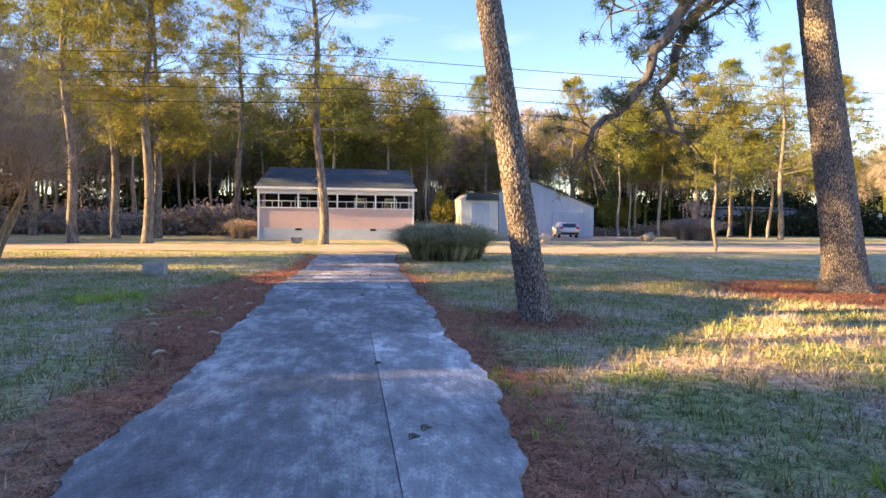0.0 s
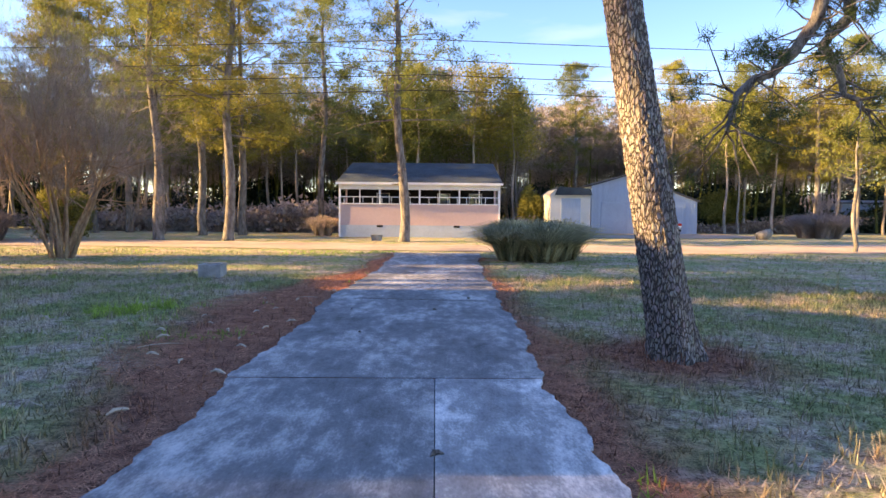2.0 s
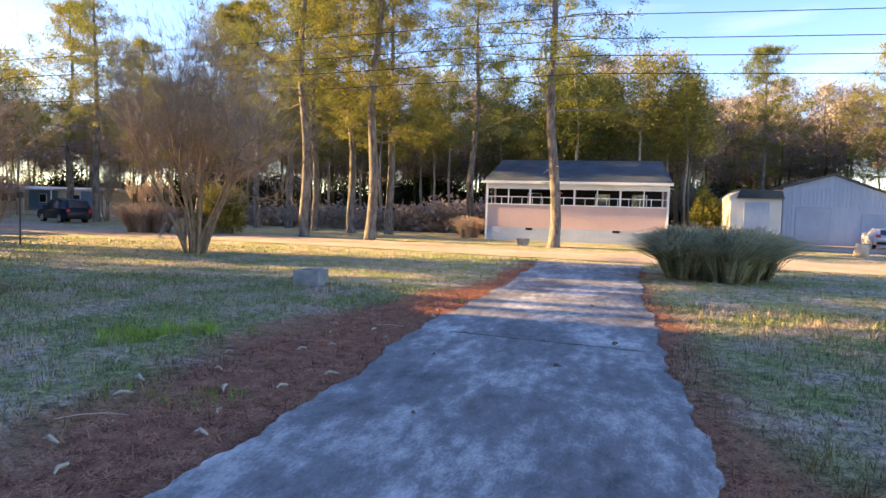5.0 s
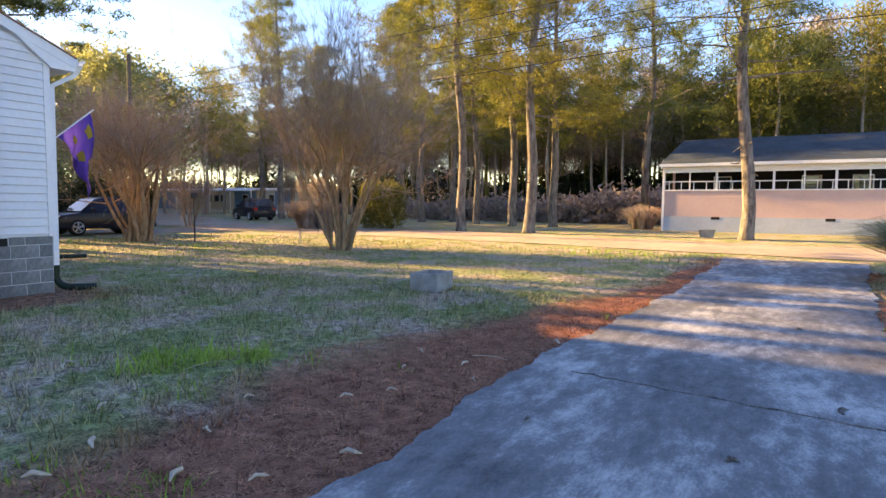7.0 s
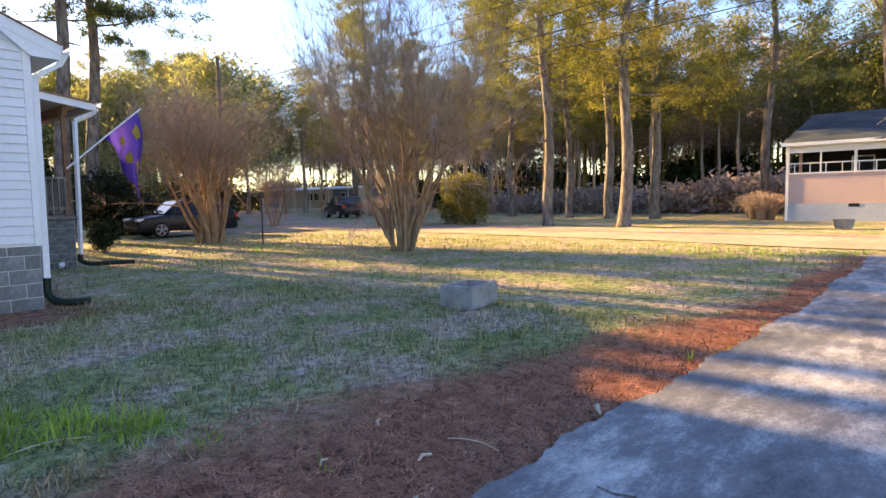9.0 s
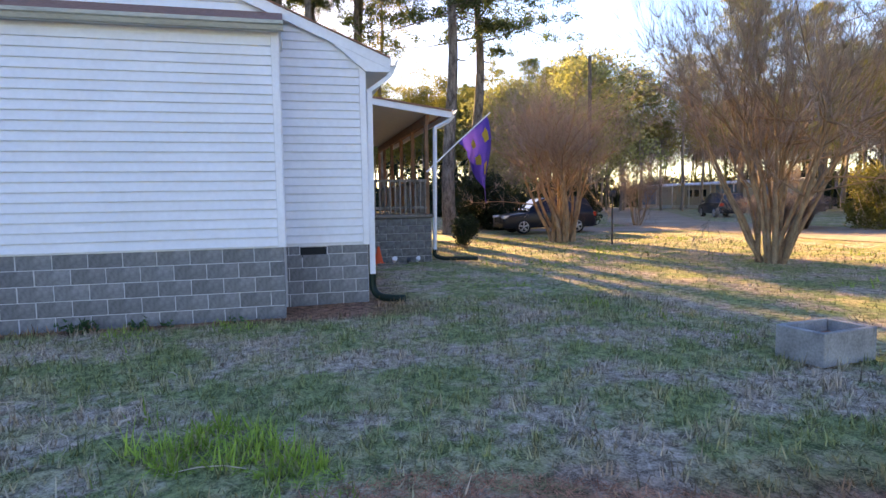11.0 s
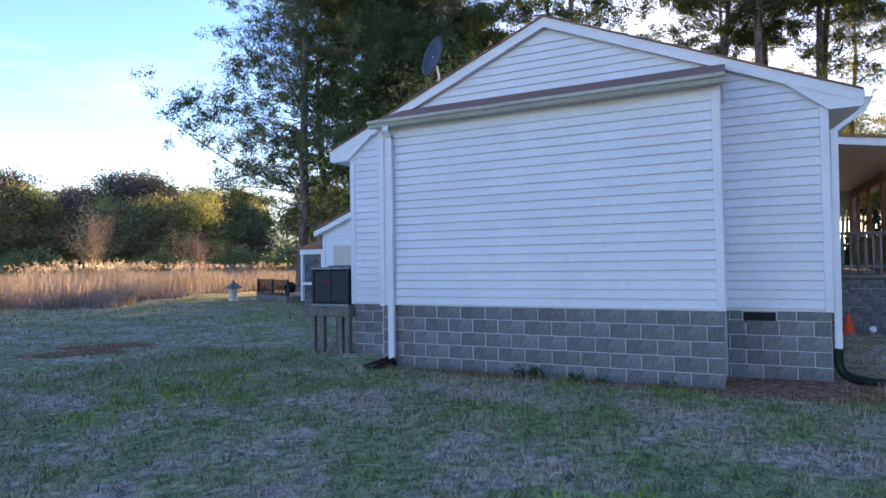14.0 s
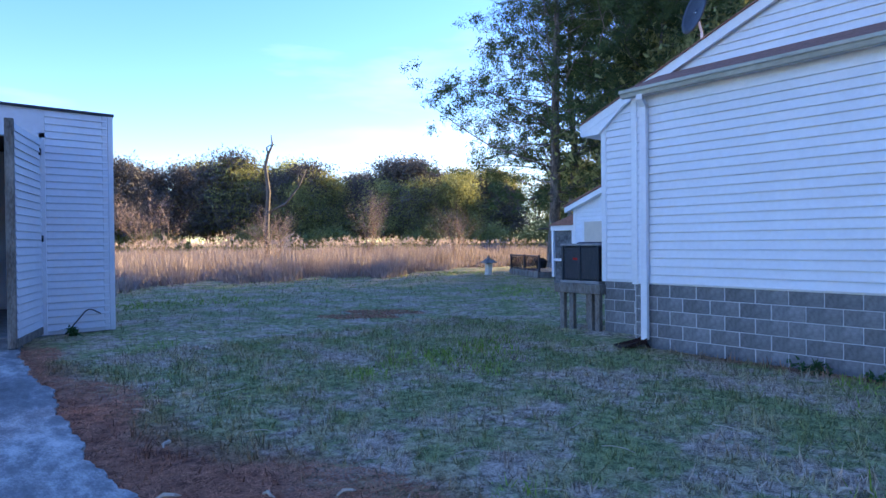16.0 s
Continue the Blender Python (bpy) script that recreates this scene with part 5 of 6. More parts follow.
P1 = place(make_pine("pine_tree", 11, 19, 0.26, 0.36, 3.8, 46, 30, 0.22, 0.02, (-0.5, 0), label="tall pine with a bare trunk at the road edge"), -14.5, 34.6)
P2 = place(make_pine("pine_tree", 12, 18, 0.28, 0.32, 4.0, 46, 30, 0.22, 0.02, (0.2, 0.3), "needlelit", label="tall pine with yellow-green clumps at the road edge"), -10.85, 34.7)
P3 = place(make_pine("pine_tree", 13, 20, 0.27, 0.32, 4.4, 44, 30, 0.22, 0.02, (-0.9, 0.0), label="tall slightly curved pine in front of the pink house"), -1.4, 34.9, 0)
PINES = [P1, P2, P3]
mid = [(-15.2, 42.5, 1.05), (-12.7, 43, 1.0), (-8.6, 49.5, 1.05), (-24.3, 46, 0.95), (-23.3, 49, 1), (-18.6, 44, 0.9), (-46, 50, 1.1), (-38, 45, 1.05), (-43, 56, 1), (41, 52, 0.95), (48, 70, 1.2), (37, 60, 1.0), (33, 66, 0.95), (52, 58, 1.0), (60, 66, 1.0), (-33, 55, 1.1), (26, 68, 1.05), (16, 70, 1), (-29, 50, 1.0)]
for i, (x, y, s) in enumerate(mid):
    put_tree(PINES[(0, 1, 0, 1, 2)[i % 5]], x, y, i * 67, s, label="tall bare-trunked pine by the road")
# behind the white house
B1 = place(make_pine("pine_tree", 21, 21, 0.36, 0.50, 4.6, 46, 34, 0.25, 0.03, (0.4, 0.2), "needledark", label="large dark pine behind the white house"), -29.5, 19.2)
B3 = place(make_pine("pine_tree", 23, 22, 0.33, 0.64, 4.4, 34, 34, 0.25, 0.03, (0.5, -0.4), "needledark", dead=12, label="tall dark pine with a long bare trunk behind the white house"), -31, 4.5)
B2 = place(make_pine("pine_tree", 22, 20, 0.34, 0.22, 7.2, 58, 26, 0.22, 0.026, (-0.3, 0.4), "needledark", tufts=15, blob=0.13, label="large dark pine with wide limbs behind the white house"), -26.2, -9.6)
# the last two are added to keep the sun off the drive
for i, (x, y, s) in enumerate([(-33.5, 21.8, 1.0), (-30.5, -11.5, 0.95), (-28, -6.0, 0.85), (-34, -5.5, 0.95), (-37, -12.5, 1.0), (-46, -13, 1.0), (-42, -6.5, 0.95), (-52, -9, 1), (-31, -3.2, 1.0), (-26.5, -3.5, 0.7), (-32, -1.8, 0.8)]):
    put_tree((B1, B2)[i % 2], x, y, i * 83 + 20, s, label="tall dark pine standing in the wood behind the house")
for i, (x, y, s) in enumerate([(-34, 13.0, 1.0), (-38, 11, 1.0), (-36.5, 15.2, 0.95), (-74, 9.5, 1.0), (-40, 13.5, 1.05), (-37, 1.5, 1.0), (-40, 16, 1.0), (-73, 4.5, 1.05), (-45, 11, 1.0)]):
    put_tree(B3, x, y, i * 71 + 10, s, label="tall pine with a long bare trunk behind the house")

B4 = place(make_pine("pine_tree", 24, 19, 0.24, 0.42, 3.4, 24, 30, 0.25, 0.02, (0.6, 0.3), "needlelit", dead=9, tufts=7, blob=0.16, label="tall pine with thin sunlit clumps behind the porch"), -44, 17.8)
put_tree(B4, -51, 13.2, 112, 1.0)
rng = np.random.default_rng(14)
for i in range(14):
    put_tree((B4, B3, B1)[i % 3], -60 - 26 * rng.random(), -4 + 13 * ((i * 0.618) % 1), i * 71, rng.uniform(0.85, 1.05), label="tall pine deep in the wood behind the house")
for i in range(30):
    put_tree((B4, B1, B4)[i % 3], -96 - 20 * rng.random(), 9 + 44 * ((i * 0.618) % 1), i * 71, rng.uniform(0.85, 1.05), label="tall pine deep in the wood beyond the parked car")

rng = np.random.default_rng(15)
for i in range(12):
    x = -76 - 22 * ((i * 0.618) % 1)
    put_tree((P1, B4)[i % 2], x, 8.5 - x * math.tan(radians(rng.uniform(20.5, 31))), i * 71, rng.uniform(0.95, 1.15), label="tall pine at the edge of the wood beyond the parked car")

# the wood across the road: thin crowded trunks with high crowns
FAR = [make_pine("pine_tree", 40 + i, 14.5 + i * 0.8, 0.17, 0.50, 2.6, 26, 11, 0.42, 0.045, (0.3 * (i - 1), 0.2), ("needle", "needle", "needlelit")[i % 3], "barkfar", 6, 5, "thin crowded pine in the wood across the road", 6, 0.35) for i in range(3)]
rng = np.random.default_rng(5)
for i, ob in enumerate(FAR):
    place(ob, -30 + i * 31, 66)
for i in range(26):
    put_tree(FAR[i % 3], -84 - 9 * ((i * 7) % 4), -16 + i * 2.2, i * 61, 1.1 + 0.07 * (i % 4), label="tall dark pine far behind the house")
for i in range(64):
    put_tree(FAR[i % 3], -58 - 52 * ((i * 0.618) % 1), 19 + 42 * ((i * 0.377) % 1), i * 61, 0.85 + 0.06 * (i % 5), label="tall pine in the wood beyond the parked car")
spots = []
while len(spots) < 400:
    x, y = rng.uniform(-95, 105), 61 + 46 * rng.random() ** 1.3
    if -12 < x < 10 and y < 60 or 9 < x < 27 and y < 74 or 50 < x < 86 and y < 92 or -88 < x < -54 and y < 72:
        continue
    if x < -50 and y > 95:
        continue
    if all((x - a) ** 2 + (y - b) ** 2 > 2.6 for a, b in spots):
        spots.append((x, y))
spots.sort(key=lambda p: p[1])
for x, y in spots[:60]:
    put_tree(FAR[rng.integers(3)], x, y, rng.uniform(0, 360), rng.uniform(0.78, 1.08), rng.uniform(-3, 3))


def wood(name, sources, places, label, seed, bark="barkfar"):
    """The trees past those that can be counted, joined into one object for the trunks and one for the crowns."""
    rng = np.random.default_rng(seed)
    for kid, m in ((0, bark), (1, "needle")):
        vs, fs, o = [], [], 0
        for k, (x, y, s) in enumerate(places):
            me = sources[k % len(sources)].children[kid].data
            co = np.empty(len(me.vertices) * 3, np.float32)
            me.vertices.foreach_get("co", co)
            co = co.reshape(-1, 3) * s
            a = k * 2.4
            co = co @ np.array([[math.cos(a), math.sin(a), 0], [-math.sin(a), math.cos(a), 0], [0, 0, 1]]) + (x, y, 0.2 * (y > 30))
            me.calc_loop_triangles()
            tri = np.empty(len(me.loop_triangles) * 3, np.int32)
            me.loop_triangles.foreach_get("vertices", tri)
            vs.append(co)
            fs.append(tri.reshape(-1, 3) + o)
            o += len(co)
        raw(name + ("_trunks", "_crowns")[kid], np.concatenate(vs), np.concatenate(fs), M[m], None, label[kid], kind="stuff", category="wood")


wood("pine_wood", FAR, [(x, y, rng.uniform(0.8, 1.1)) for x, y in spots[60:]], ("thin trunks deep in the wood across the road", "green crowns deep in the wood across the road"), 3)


def thicket(name, boxes, density, leaf, material, label, seed, category="bushes"):
    """Undergrowth: leaf clumps scattered through long low volumes."""
    rng = np.random.default_rng(seed)
    cs = []
    for x0, y0, x1, y1, dep, hh in boxes:
        ln = math.hypot(x1 - x0, y1 - y0)
        n = int(ln * density)
        t, d = rng.uniform(0, 1, n), rng.uniform(0, dep, n)
        top = hh * (0.55 + 0.45 * np.sin(t * ln * 0.35 + seed) * np.cos(t * ln * 0.13))
        z = rng.uniform(0, 1, n) ** 0.8 * np.maximum(top, hh * 0.25)
        nx, ny = -(y1 - y0) / ln, (x1 - x0) / ln
        cx, cy = x0 + (x1 - x0) * t + nx * d, y0 + (y1 - y0) * t + ny * d
        cs.append(np.stack([cx, cy, z + lift(cx, cy)], 1))
    v, f = leaves(rng, np.concatenate(cs), 7, leaf, leaf * 0.28, 0.0, 0.1, leaf)
    return raw(name, v, f, material, None, label, kind="stuff", category=category)


# near-black leaves put the shade between the trunks into the colour
thicket("undergrowth", [(-110, 84, -50, 78, 12, 6), (-50, 72, 110, 72, 8, 4.2), (-50, 84, 110, 84, 12, 7.5), (-70, 106, 120, 106, 8, 14)], 95, 0.6, M["evergreen"], "undergrowth deep in the pine wood, coloured as dark as its shade", 1)
thicket("undergrowth", [(-62, -14, -62, 30, 10, 5), (-62, 30, -100, 60, 10, 7), (-112, 40, -84, 82, 8, 8), (-84, 82, -48, 82, 8, 9)], 60, 0.6, M["evergreen"], "undergrowth behind the houses, coloured as dark as its shade", 2)
thicket("reed_bed", [(-34, 53, -6.5, 52, 8, 1.9)], 160, 0.5, M["straw"], "tan dry reeds in front of the wood", 3, "reeds")
thicket("brush", [(5.5, 54, 9.5, 57, 2, 2.5), (26, 63, 40, 65, 2, 1.6)], 60, 0.3, M["twig"], "brown brush beside the pale buildings", 4)


def shrub(name, x, y, rx, hh, material, label, n=1200, leaf=0.12, seed=1, category="bush", lobes=9):
    rng = np.random.default_rng(seed)
    s = empty(name, x, y, float(lift(x, y)), label, category)
    cs = []
    for _ in range(lobes):
        a, q = rng.uniform(0, 6.28), rng.uniform(0, 0.6) * rx
        c = np.array([math.cos(a) * q, math.sin(a) * q, hh * rng.uniform(0.25, 0.72)])
        d = rng.normal(size=(n // lobes, 3))
        d /= np.linalg.norm(d, axis=1)[:, None]
        cs.append(c + d * np.array([rx * 0.45, rx * 0.45, hh * 0.28]) * rng.uniform(0.5, 1.1, (len(d), 1)))
    c = np.concatenate(cs)
    v, f = leaves(rng, c, 8, leaf, leaf * 0.3, 0, 0.15, leaf * 0.6)
    for i in range(5):
        a = i * 1.26
        part("stem", Geo().tube(limb_path(rng, (0, 0, -0.05), (math.cos(a) * 0.5, math.sin(a) * 0.5, 1), hh * 0.7, 4, 0, 0.12), [0.03, 0.025, 0.02, 0.012, 0.006], 5, False), M["twig"], s)
    raw("foliage", v, f, material, s, kind="stuff")
    return s


shrub("evergreen_bush", -32.2, 22.4, 3.0, 3.2, M["evergreen"], "dark evergreen bush behind the parked car", 3200, 0.2, 1)
shrub("evergreen_bush", -33.8, 26.8, 2.6, 2.8, M["evergreen"], "dark evergreen bush behind the parked car", 2600, 0.2, 7)
shrub("porch_bush", -20.0, 17.2, 0.5, 1.1, M["evergreen"], "small dark bush beside the porch", 700, 0.08, 2)
shrub("yellow_bush", -19.5, 34.5, 1.6, 2.8, M["needlelit"], "yellow-green bush at the road edge", 1800, 0.12, 3)
shrub("yellow_bush", 31, 66, 3.2, 4.6, M["needlelit"], "bright yellow-green bush at the edge of the wood", 2600, 0.25, 4)
shrub("yellow_bush", 9.8, 62, 1.6, 4.6, M["needlelit"], "bright green bush beside the shed", 1500, 0.25, 5)


def blades(name, x, y, rx, ry, hh, n, material, label, seed, arch=0.5, width=0.008, plume=0, category="grass clump", subs=1):
    """An arching grass clump of bent blades, with optional plumes."""
    rng = np.random.default_rng(seed)
    s = empty(name, x, y, float(lift(x, y)), label, category)
    a, q = rng.uniform(0, 2 * math.pi, n), np.sqrt(rng.uniform(0, 1, n))
    bx, by = np.cos(a) * q * rx * 0.72, np.sin(a) * q * ry * 0.72
    if subs > 1:
        ck = rng.integers(0, subs, n)
        ca, cq = rng.uniform(0, 6.28, subs), np.sqrt(rng.uniform(0.05, 1, subs))
        bx, by = np.cos(ca)[ck] * cq[ck] * rx * 0.72 + bx * 0.25, np.sin(ca)[ck] * cq[ck] * ry * 0.72 + by * 0.25
    out = np.stack([np.cos(a) + rng.normal(size=n) * 0.6, np.sin(a) + rng.normal(size=n) * 0.6], 1) * (0.25 + q[:, None]) * arch
    h = hh * rng.uniform(0.65, 1.1, n) * (1 - 0.25 * q)
    side = np.stack([-np.sin(a * 3), np.cos(a * 3)], 1) * width
    vs = []
    for t, z, w in ((0, 0, 1), (0.35, 0.62, 0.9), (0.8, 0.98, 0.6), (1.25, 0.86, 0.1)):
        px, py = bx + out[:, 0] * t ** 1.5 * hh, by + out[:, 1] * t ** 1.5 * hh
        for sg in (-1, 1):
            vs.append(np.stack([px + sg * side[:, 0] * w, py + sg * side[:, 1] * w, h * z], 1))
    v = np.stack(vs, 1).reshape(-1, 3)
    b = (np.arange(n) * 8)[:, None]
    f = np.concatenate([b + np.array([[k, k + 1, k + 3, k + 2]]) for k in (0, 2, 4)], 0)
    raw("blades", v, f, material, s, kind="stuff")
    if plume:
        cs = []
        g = Geo()
        for _ in range(plume):
            aa, qq = rng.uniform(0, 6.28), rng.uniform(0, 1)
            p0 = Vector((math.cos(aa) * rx * qq * 0.6, math.sin(aa) * ry * qq * 0.6, 0))
            p1 = p0 * 1.4 + Vector((0, 0, hh * rng.uniform(1.2, 1.7)))
            g.tube([p0, (p0 + p1) / 2, p1], [0.008, 0.006, 0.004], 3, False)
            for k in range(9):
                cs.append(p1 + Vector((0, 0, -0.06 * k)))
        v, f = leaves(rng, np.array(cs), 5, 0.14, 0.02, 0, 0.7, 0.03)
        part("stems", g, M["straw"], s, kind="stuff")
        raw("plumes", v, f, M["plume"], s, "feathery pinkish plumes", kind="stuff")
    return s


blades("ornamental_grass", 3.9, 22.9, 2.0, 1.4, 1.42, 10000, M["clump"], "wide arching green and tan grass clump beside the drive", 1, 0.45, 0.013, subs=13)
blades("pampas_grass", 28.9, 46.8, 2.0, 1.6, 2.0, 2600, M["straw"], "tan pampas grass clump with pinkish plumes", 2, 0.4, 0.02, 70)
blades("pampas_grass", -22.6, 32.6, 1.5, 1.2, 1.7, 2200, M["straw"], "tan pampas grass clump with pinkish plumes", 3, 0.4, 0.014, 45)
blades("pampas_grass", -7.2, 42.4, 0.8, 0.7, 1.4, 900, M["straw"], "small tan grass clump at the house corner", 4, 0.4, 0.014, 0)


def myrtle(x, y, hh, spread, seed, label, stems=15, dense=1.0, rad=0.06, base=0.34):
    """A many-stemmed bare crape myrtle that branches into a haze of twigs."""
    rng = np.random.default_rng(seed)
    t = empty("crape_myrtle", x, y, float(lift(x, y)) - 0.03, label, "tree")
    tw = []
    for i in range(stems):
        g = Geo()
        a = i * 2.4 + rng.uniform(-0.3, 0.3)
        p0 = (math.cos(a) * base * rng.uniform(0.4, 1), math.sin(a) * base * rng.uniform(0.4, 1), 0)
        o = rng.uniform(0.06, 0.42) * spread
        path = limb_path(rng, p0, (math.cos(a) * o, math.sin(a) * o, 1), hh * rng.uniform(0.36, 0.5), 6, 0.02, 0.09)
        r = rad * rng.uniform(0.6, 1.1)
        g.tube(path, [r * (1 - 0.1 * k) for k in range(7)], 7, False)
        for k in (3, 4, 5, 5, 6, 6, 6):
            d = (path[k] - path[k - 1]).normalized() + Vector(rng.normal(size=3)) * 0.62 * spread
            sub = limb_path(rng, path[k], d, hh * rng.uniform(0.25, 0.45), 4, 0.02, 0.1)
            g.tube(sub, [r * 0.36, r * 0.26, r * 0.19, r * 0.13, r * 0.07], 4, False)
            for q in range(1, 5):
                for _ in range(int(3.4 * dense)):
                    d2 = (sub[q] - sub[q - 1]).normalized() + Vector(rng.normal(size=3)) * 0.55
                    s2 = limb_path(rng, sub[q], d2, hh * rng.uniform(0.08, 0.24), 2, 0.02, 0.15)
                    tw.append(s2)
        part("stem", g, M["myrtlebark"], t, "smooth tan and brown stem", True)
    # shoots at the foot
    v, f = [], []
    for s2 in tw:
        for a, b, w in ((s2[0], s2[1], 0.0045), (s2[1], s2[2], 0.0035)):
            for _ in range(4):
                o = Vector(rng.normal(size=3)) * 0.0 if _ == 0 else Vector(rng.normal(size=3)) * 0.22
                side = Vector((rng.normal(), rng.normal(), 0)).normalized() * w
                k = len(v)
                v += [a + side, a - side, b + o]
                f.append((k, k + 1, k + 2))
    raw("crown", np.array([tuple(q) for q in v]), np.array(f), M["twig"], t, "haze of fine bare twigs", kind="stuff")
    return t


myrtle(-12.2, 22.5, 8.3, 0.95, 1, "bare crape myrtle with many tan stems on the lawn", 17, 2.6, 0.07, 0.36)
myrtle(-21.3, 21.4, 7.3, 0.85, 2, "bare crape myrtle with many brown stems near the parked car", 15, 2.6, 0.09, 0.45)
myrtle(-39, 47, 6.0, 0.9, 3, "small bare tree in front of the mobile home", 9, 1.6, 0.05, 0.2)
myrtle(-30, 30, 4.2, 1.2, 4, "small bare orange-brown tree by the lane", 9, 1.6, 0.04, 0.2)
myrtle(8.4, 66, 7.5, 0.8, 5, "bare reddish bush by the shed", 12, 1.2, 0.05, 0.3)
myrtle(-50, 29, 6, 1.2, 6, "small bare orange-brown tree by the lane", 9, 1.6, 0.04, 0.2)

# slim young tree on the open lawn
yt = make_pine("young_tree", 71, 6.3, 0.10, 0.45, 1.3, 14, 10, 0.2, 0.02, (0, 0), "needle", "bark", 8, 2, "slim young tree standing on the lawn", 5, 0.15)
place(yt, 19.0, 28.9, 0, 1.06)

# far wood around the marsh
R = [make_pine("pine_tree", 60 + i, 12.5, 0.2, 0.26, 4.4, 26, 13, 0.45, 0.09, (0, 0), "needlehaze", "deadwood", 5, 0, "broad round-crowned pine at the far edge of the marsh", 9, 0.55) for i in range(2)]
place(R[0], -45, -92)
place(R[1], -70, -76)
# the next two pines are added, mostly out of sight, to shade the drive
put_tree(R[1], -25.4, 0.9, 130, 0.78, label="round-crowned pine added behind the white house")
put_tree(R[0], -27, 0.0, 40, 0.85, label="round-crowned pine added behind the white house")
put_tree(R[1], -34, -3.4, 130, 0.9, label="round-crowned pine added behind the white house")
put_tree(R[1], -49, 37, 10, 1.05, label="dark round-crowned pine beyond the lane")
put_tree(R[0], -58, 33, 70, 1.0, label="dark round-crowned pine beyond the lane")
put_tree(R[1], -28.5, -4.5, 90, 0.9, label="round-crowned pine added behind the white house")
rng = np.random.default_rng(9)
ring = []
for i in range(110):
    t = rng.random()
    a = math.radians(-84 - 82 * t)
    d = 98 + rng.uniform(-2, 28)
    if t > 0.08:
        ring.append((math.cos(a) * d - 5, math.sin(a) * d + 10, rng.uniform(0.8, 1.25) * (0.75 + 0.3 * min(1, t * 4))))
for k, (x, y, s) in enumerate(ring[:50]):
    put_tree(R[k % 2], x, y, rng.uniform(0, 360), s)
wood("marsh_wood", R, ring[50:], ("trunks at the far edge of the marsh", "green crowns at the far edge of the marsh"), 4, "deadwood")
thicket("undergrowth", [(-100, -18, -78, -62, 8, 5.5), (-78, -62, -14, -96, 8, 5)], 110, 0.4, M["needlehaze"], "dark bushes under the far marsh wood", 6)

# reed marsh
rng = np.random.default_rng(4)
n = 46000
t, d = rng.random(n), rng.random(n) ** 1.4
ang = np.radians(-95 - 72 * t)
near = np.interp(t, [0, 0.11, 0.24, 0.42, 0.51, 0.58, 1.0], [25, 25.6, 28, 30, 36, 43, 50])
rr = near + d * 45 + 1.6 * np.sin(t * 40) + 0.9 * np.sin(t * 97) + rng.normal(size=n) * 0.5
x, y = np.cos(ang) * rr, np.sin(ang) * rr + 11
hh = rng.uniform(1.2, 2.2, n) * (0.85 + 0.2 * np.sin(x * 0.3) * np.cos(y * 0.4)) * np.clip(0.45 + d * 5, 0.4, 1)
lean = rng.normal(size=(n, 2)) * 0.2
hh = hh * (0.82 + 0.22 * np.sin(t * 23 + d * 9) * np.cos(t * 61 - d * 4))
w = 0.012 + 0.0006 * rr
side = rng.normal(size=(n, 2))
side /= np.linalg.norm(side, axis=1)[:, None]
v = np.stack([np.stack([x - side[:, 0] * w, y - side[:, 1] * w, x * 0 - 0.05], 1), np.stack([x + side[:, 0] * w, y + side[:, 1] * w, x * 0 - 0.05], 1), np.stack([x + lean[:, 0], y + lean[:, 1], hh], 1)], 1).reshape(-1, 3)
raw("reed_bed", v, np.arange(n * 3).reshape(-1, 3), M["straw"], None, "wide bed of dry pinkish-tan marsh reeds", kind="stuff", category="reeds")
pk = rng.random(n) < 0.2
tips = np.stack([x + lean[:, 0], y + lean[:, 1], hh + 0.15], 1)[pk & (hh > 1.4)]
v, f = leaves(rng, tips, 4, 0.24, 0.035, 0, 0.6, 0.06)
raw("reed_plumes", v, f, M["plume"], None, "pale feathery plumes over the reeds", kind="stuff", category="reeds")

# dead snag in the marsh
sn = empty("dead_tree", -21.3, -35.2, 0, "leafless grey dead tree standing in the reeds", "tree")
g = Geo().tube([(0, 0, -0.2), (0.1, 0, 3), (-0.1, 0, 6), (0.15, 0, 8.0), (-0.1, 0, 9.0), (-0.45, 0.1, 9.8), (-0.3, 0.2, 10.6)], [0.26, 0.2, 0.17, 0.14, 0.12, 0.08, 0.04], 9)
g.tube([(-0.1, 0, 9.0), (-0.0, 0, 9.6), (-0.5, 0, 9.9), (-0.75, 0.1, 9.8)], [0.08, 0.06, 0.05, 0.02], 6)
g.tube([(0, 0, 4.2), (-1.2, 0.8, 5.0), (-2.1, 1.4, 6.4), (-2.6, 1.8, 7.8)], [0.12, 0.1, 0.07, 0.03], 7)
g.tube([(-2.1, 1.4, 6.4), (-2.0, 1.4, 7.3), (-2.3, 1.6, 7.9)], [0.06, 0.05, 0.02], 6)
part("trunk", g, M["deadwood"], sn, "grey broken trunk", True)
for i, (x, y, s) in enumerate([(-11.5, -32, 0.42), (-32, -24, 0.35), (-27, -29, 0.45), (-17.5, -26, 0.3)]):
    o = myrtle(x, y, 7.5 * s * 2, 0.9, 30 + i, "small bare bush standing in the reeds", 6, 1.0, 0.03, 0.15)

# overhead wires and poles
wires = empty("utility_line", 0, 31, 0, "black overhead utility wires along the road", "wires")
for z, y in ((8.3, -1.3), (9.3, -1.0), (6.9, -1.6), (7.6, -1.5)):
    pts = [(x, y + 0.10 * abs(x) * (x < 0) * 0.3, z + 0.00045 * (x % 70 - 35) ** 2 - 0.3) for x in range(-105, 106, 5)]
    part("wire", Geo().tube(pts, 0.016, 4, False), M["wire"], wires)
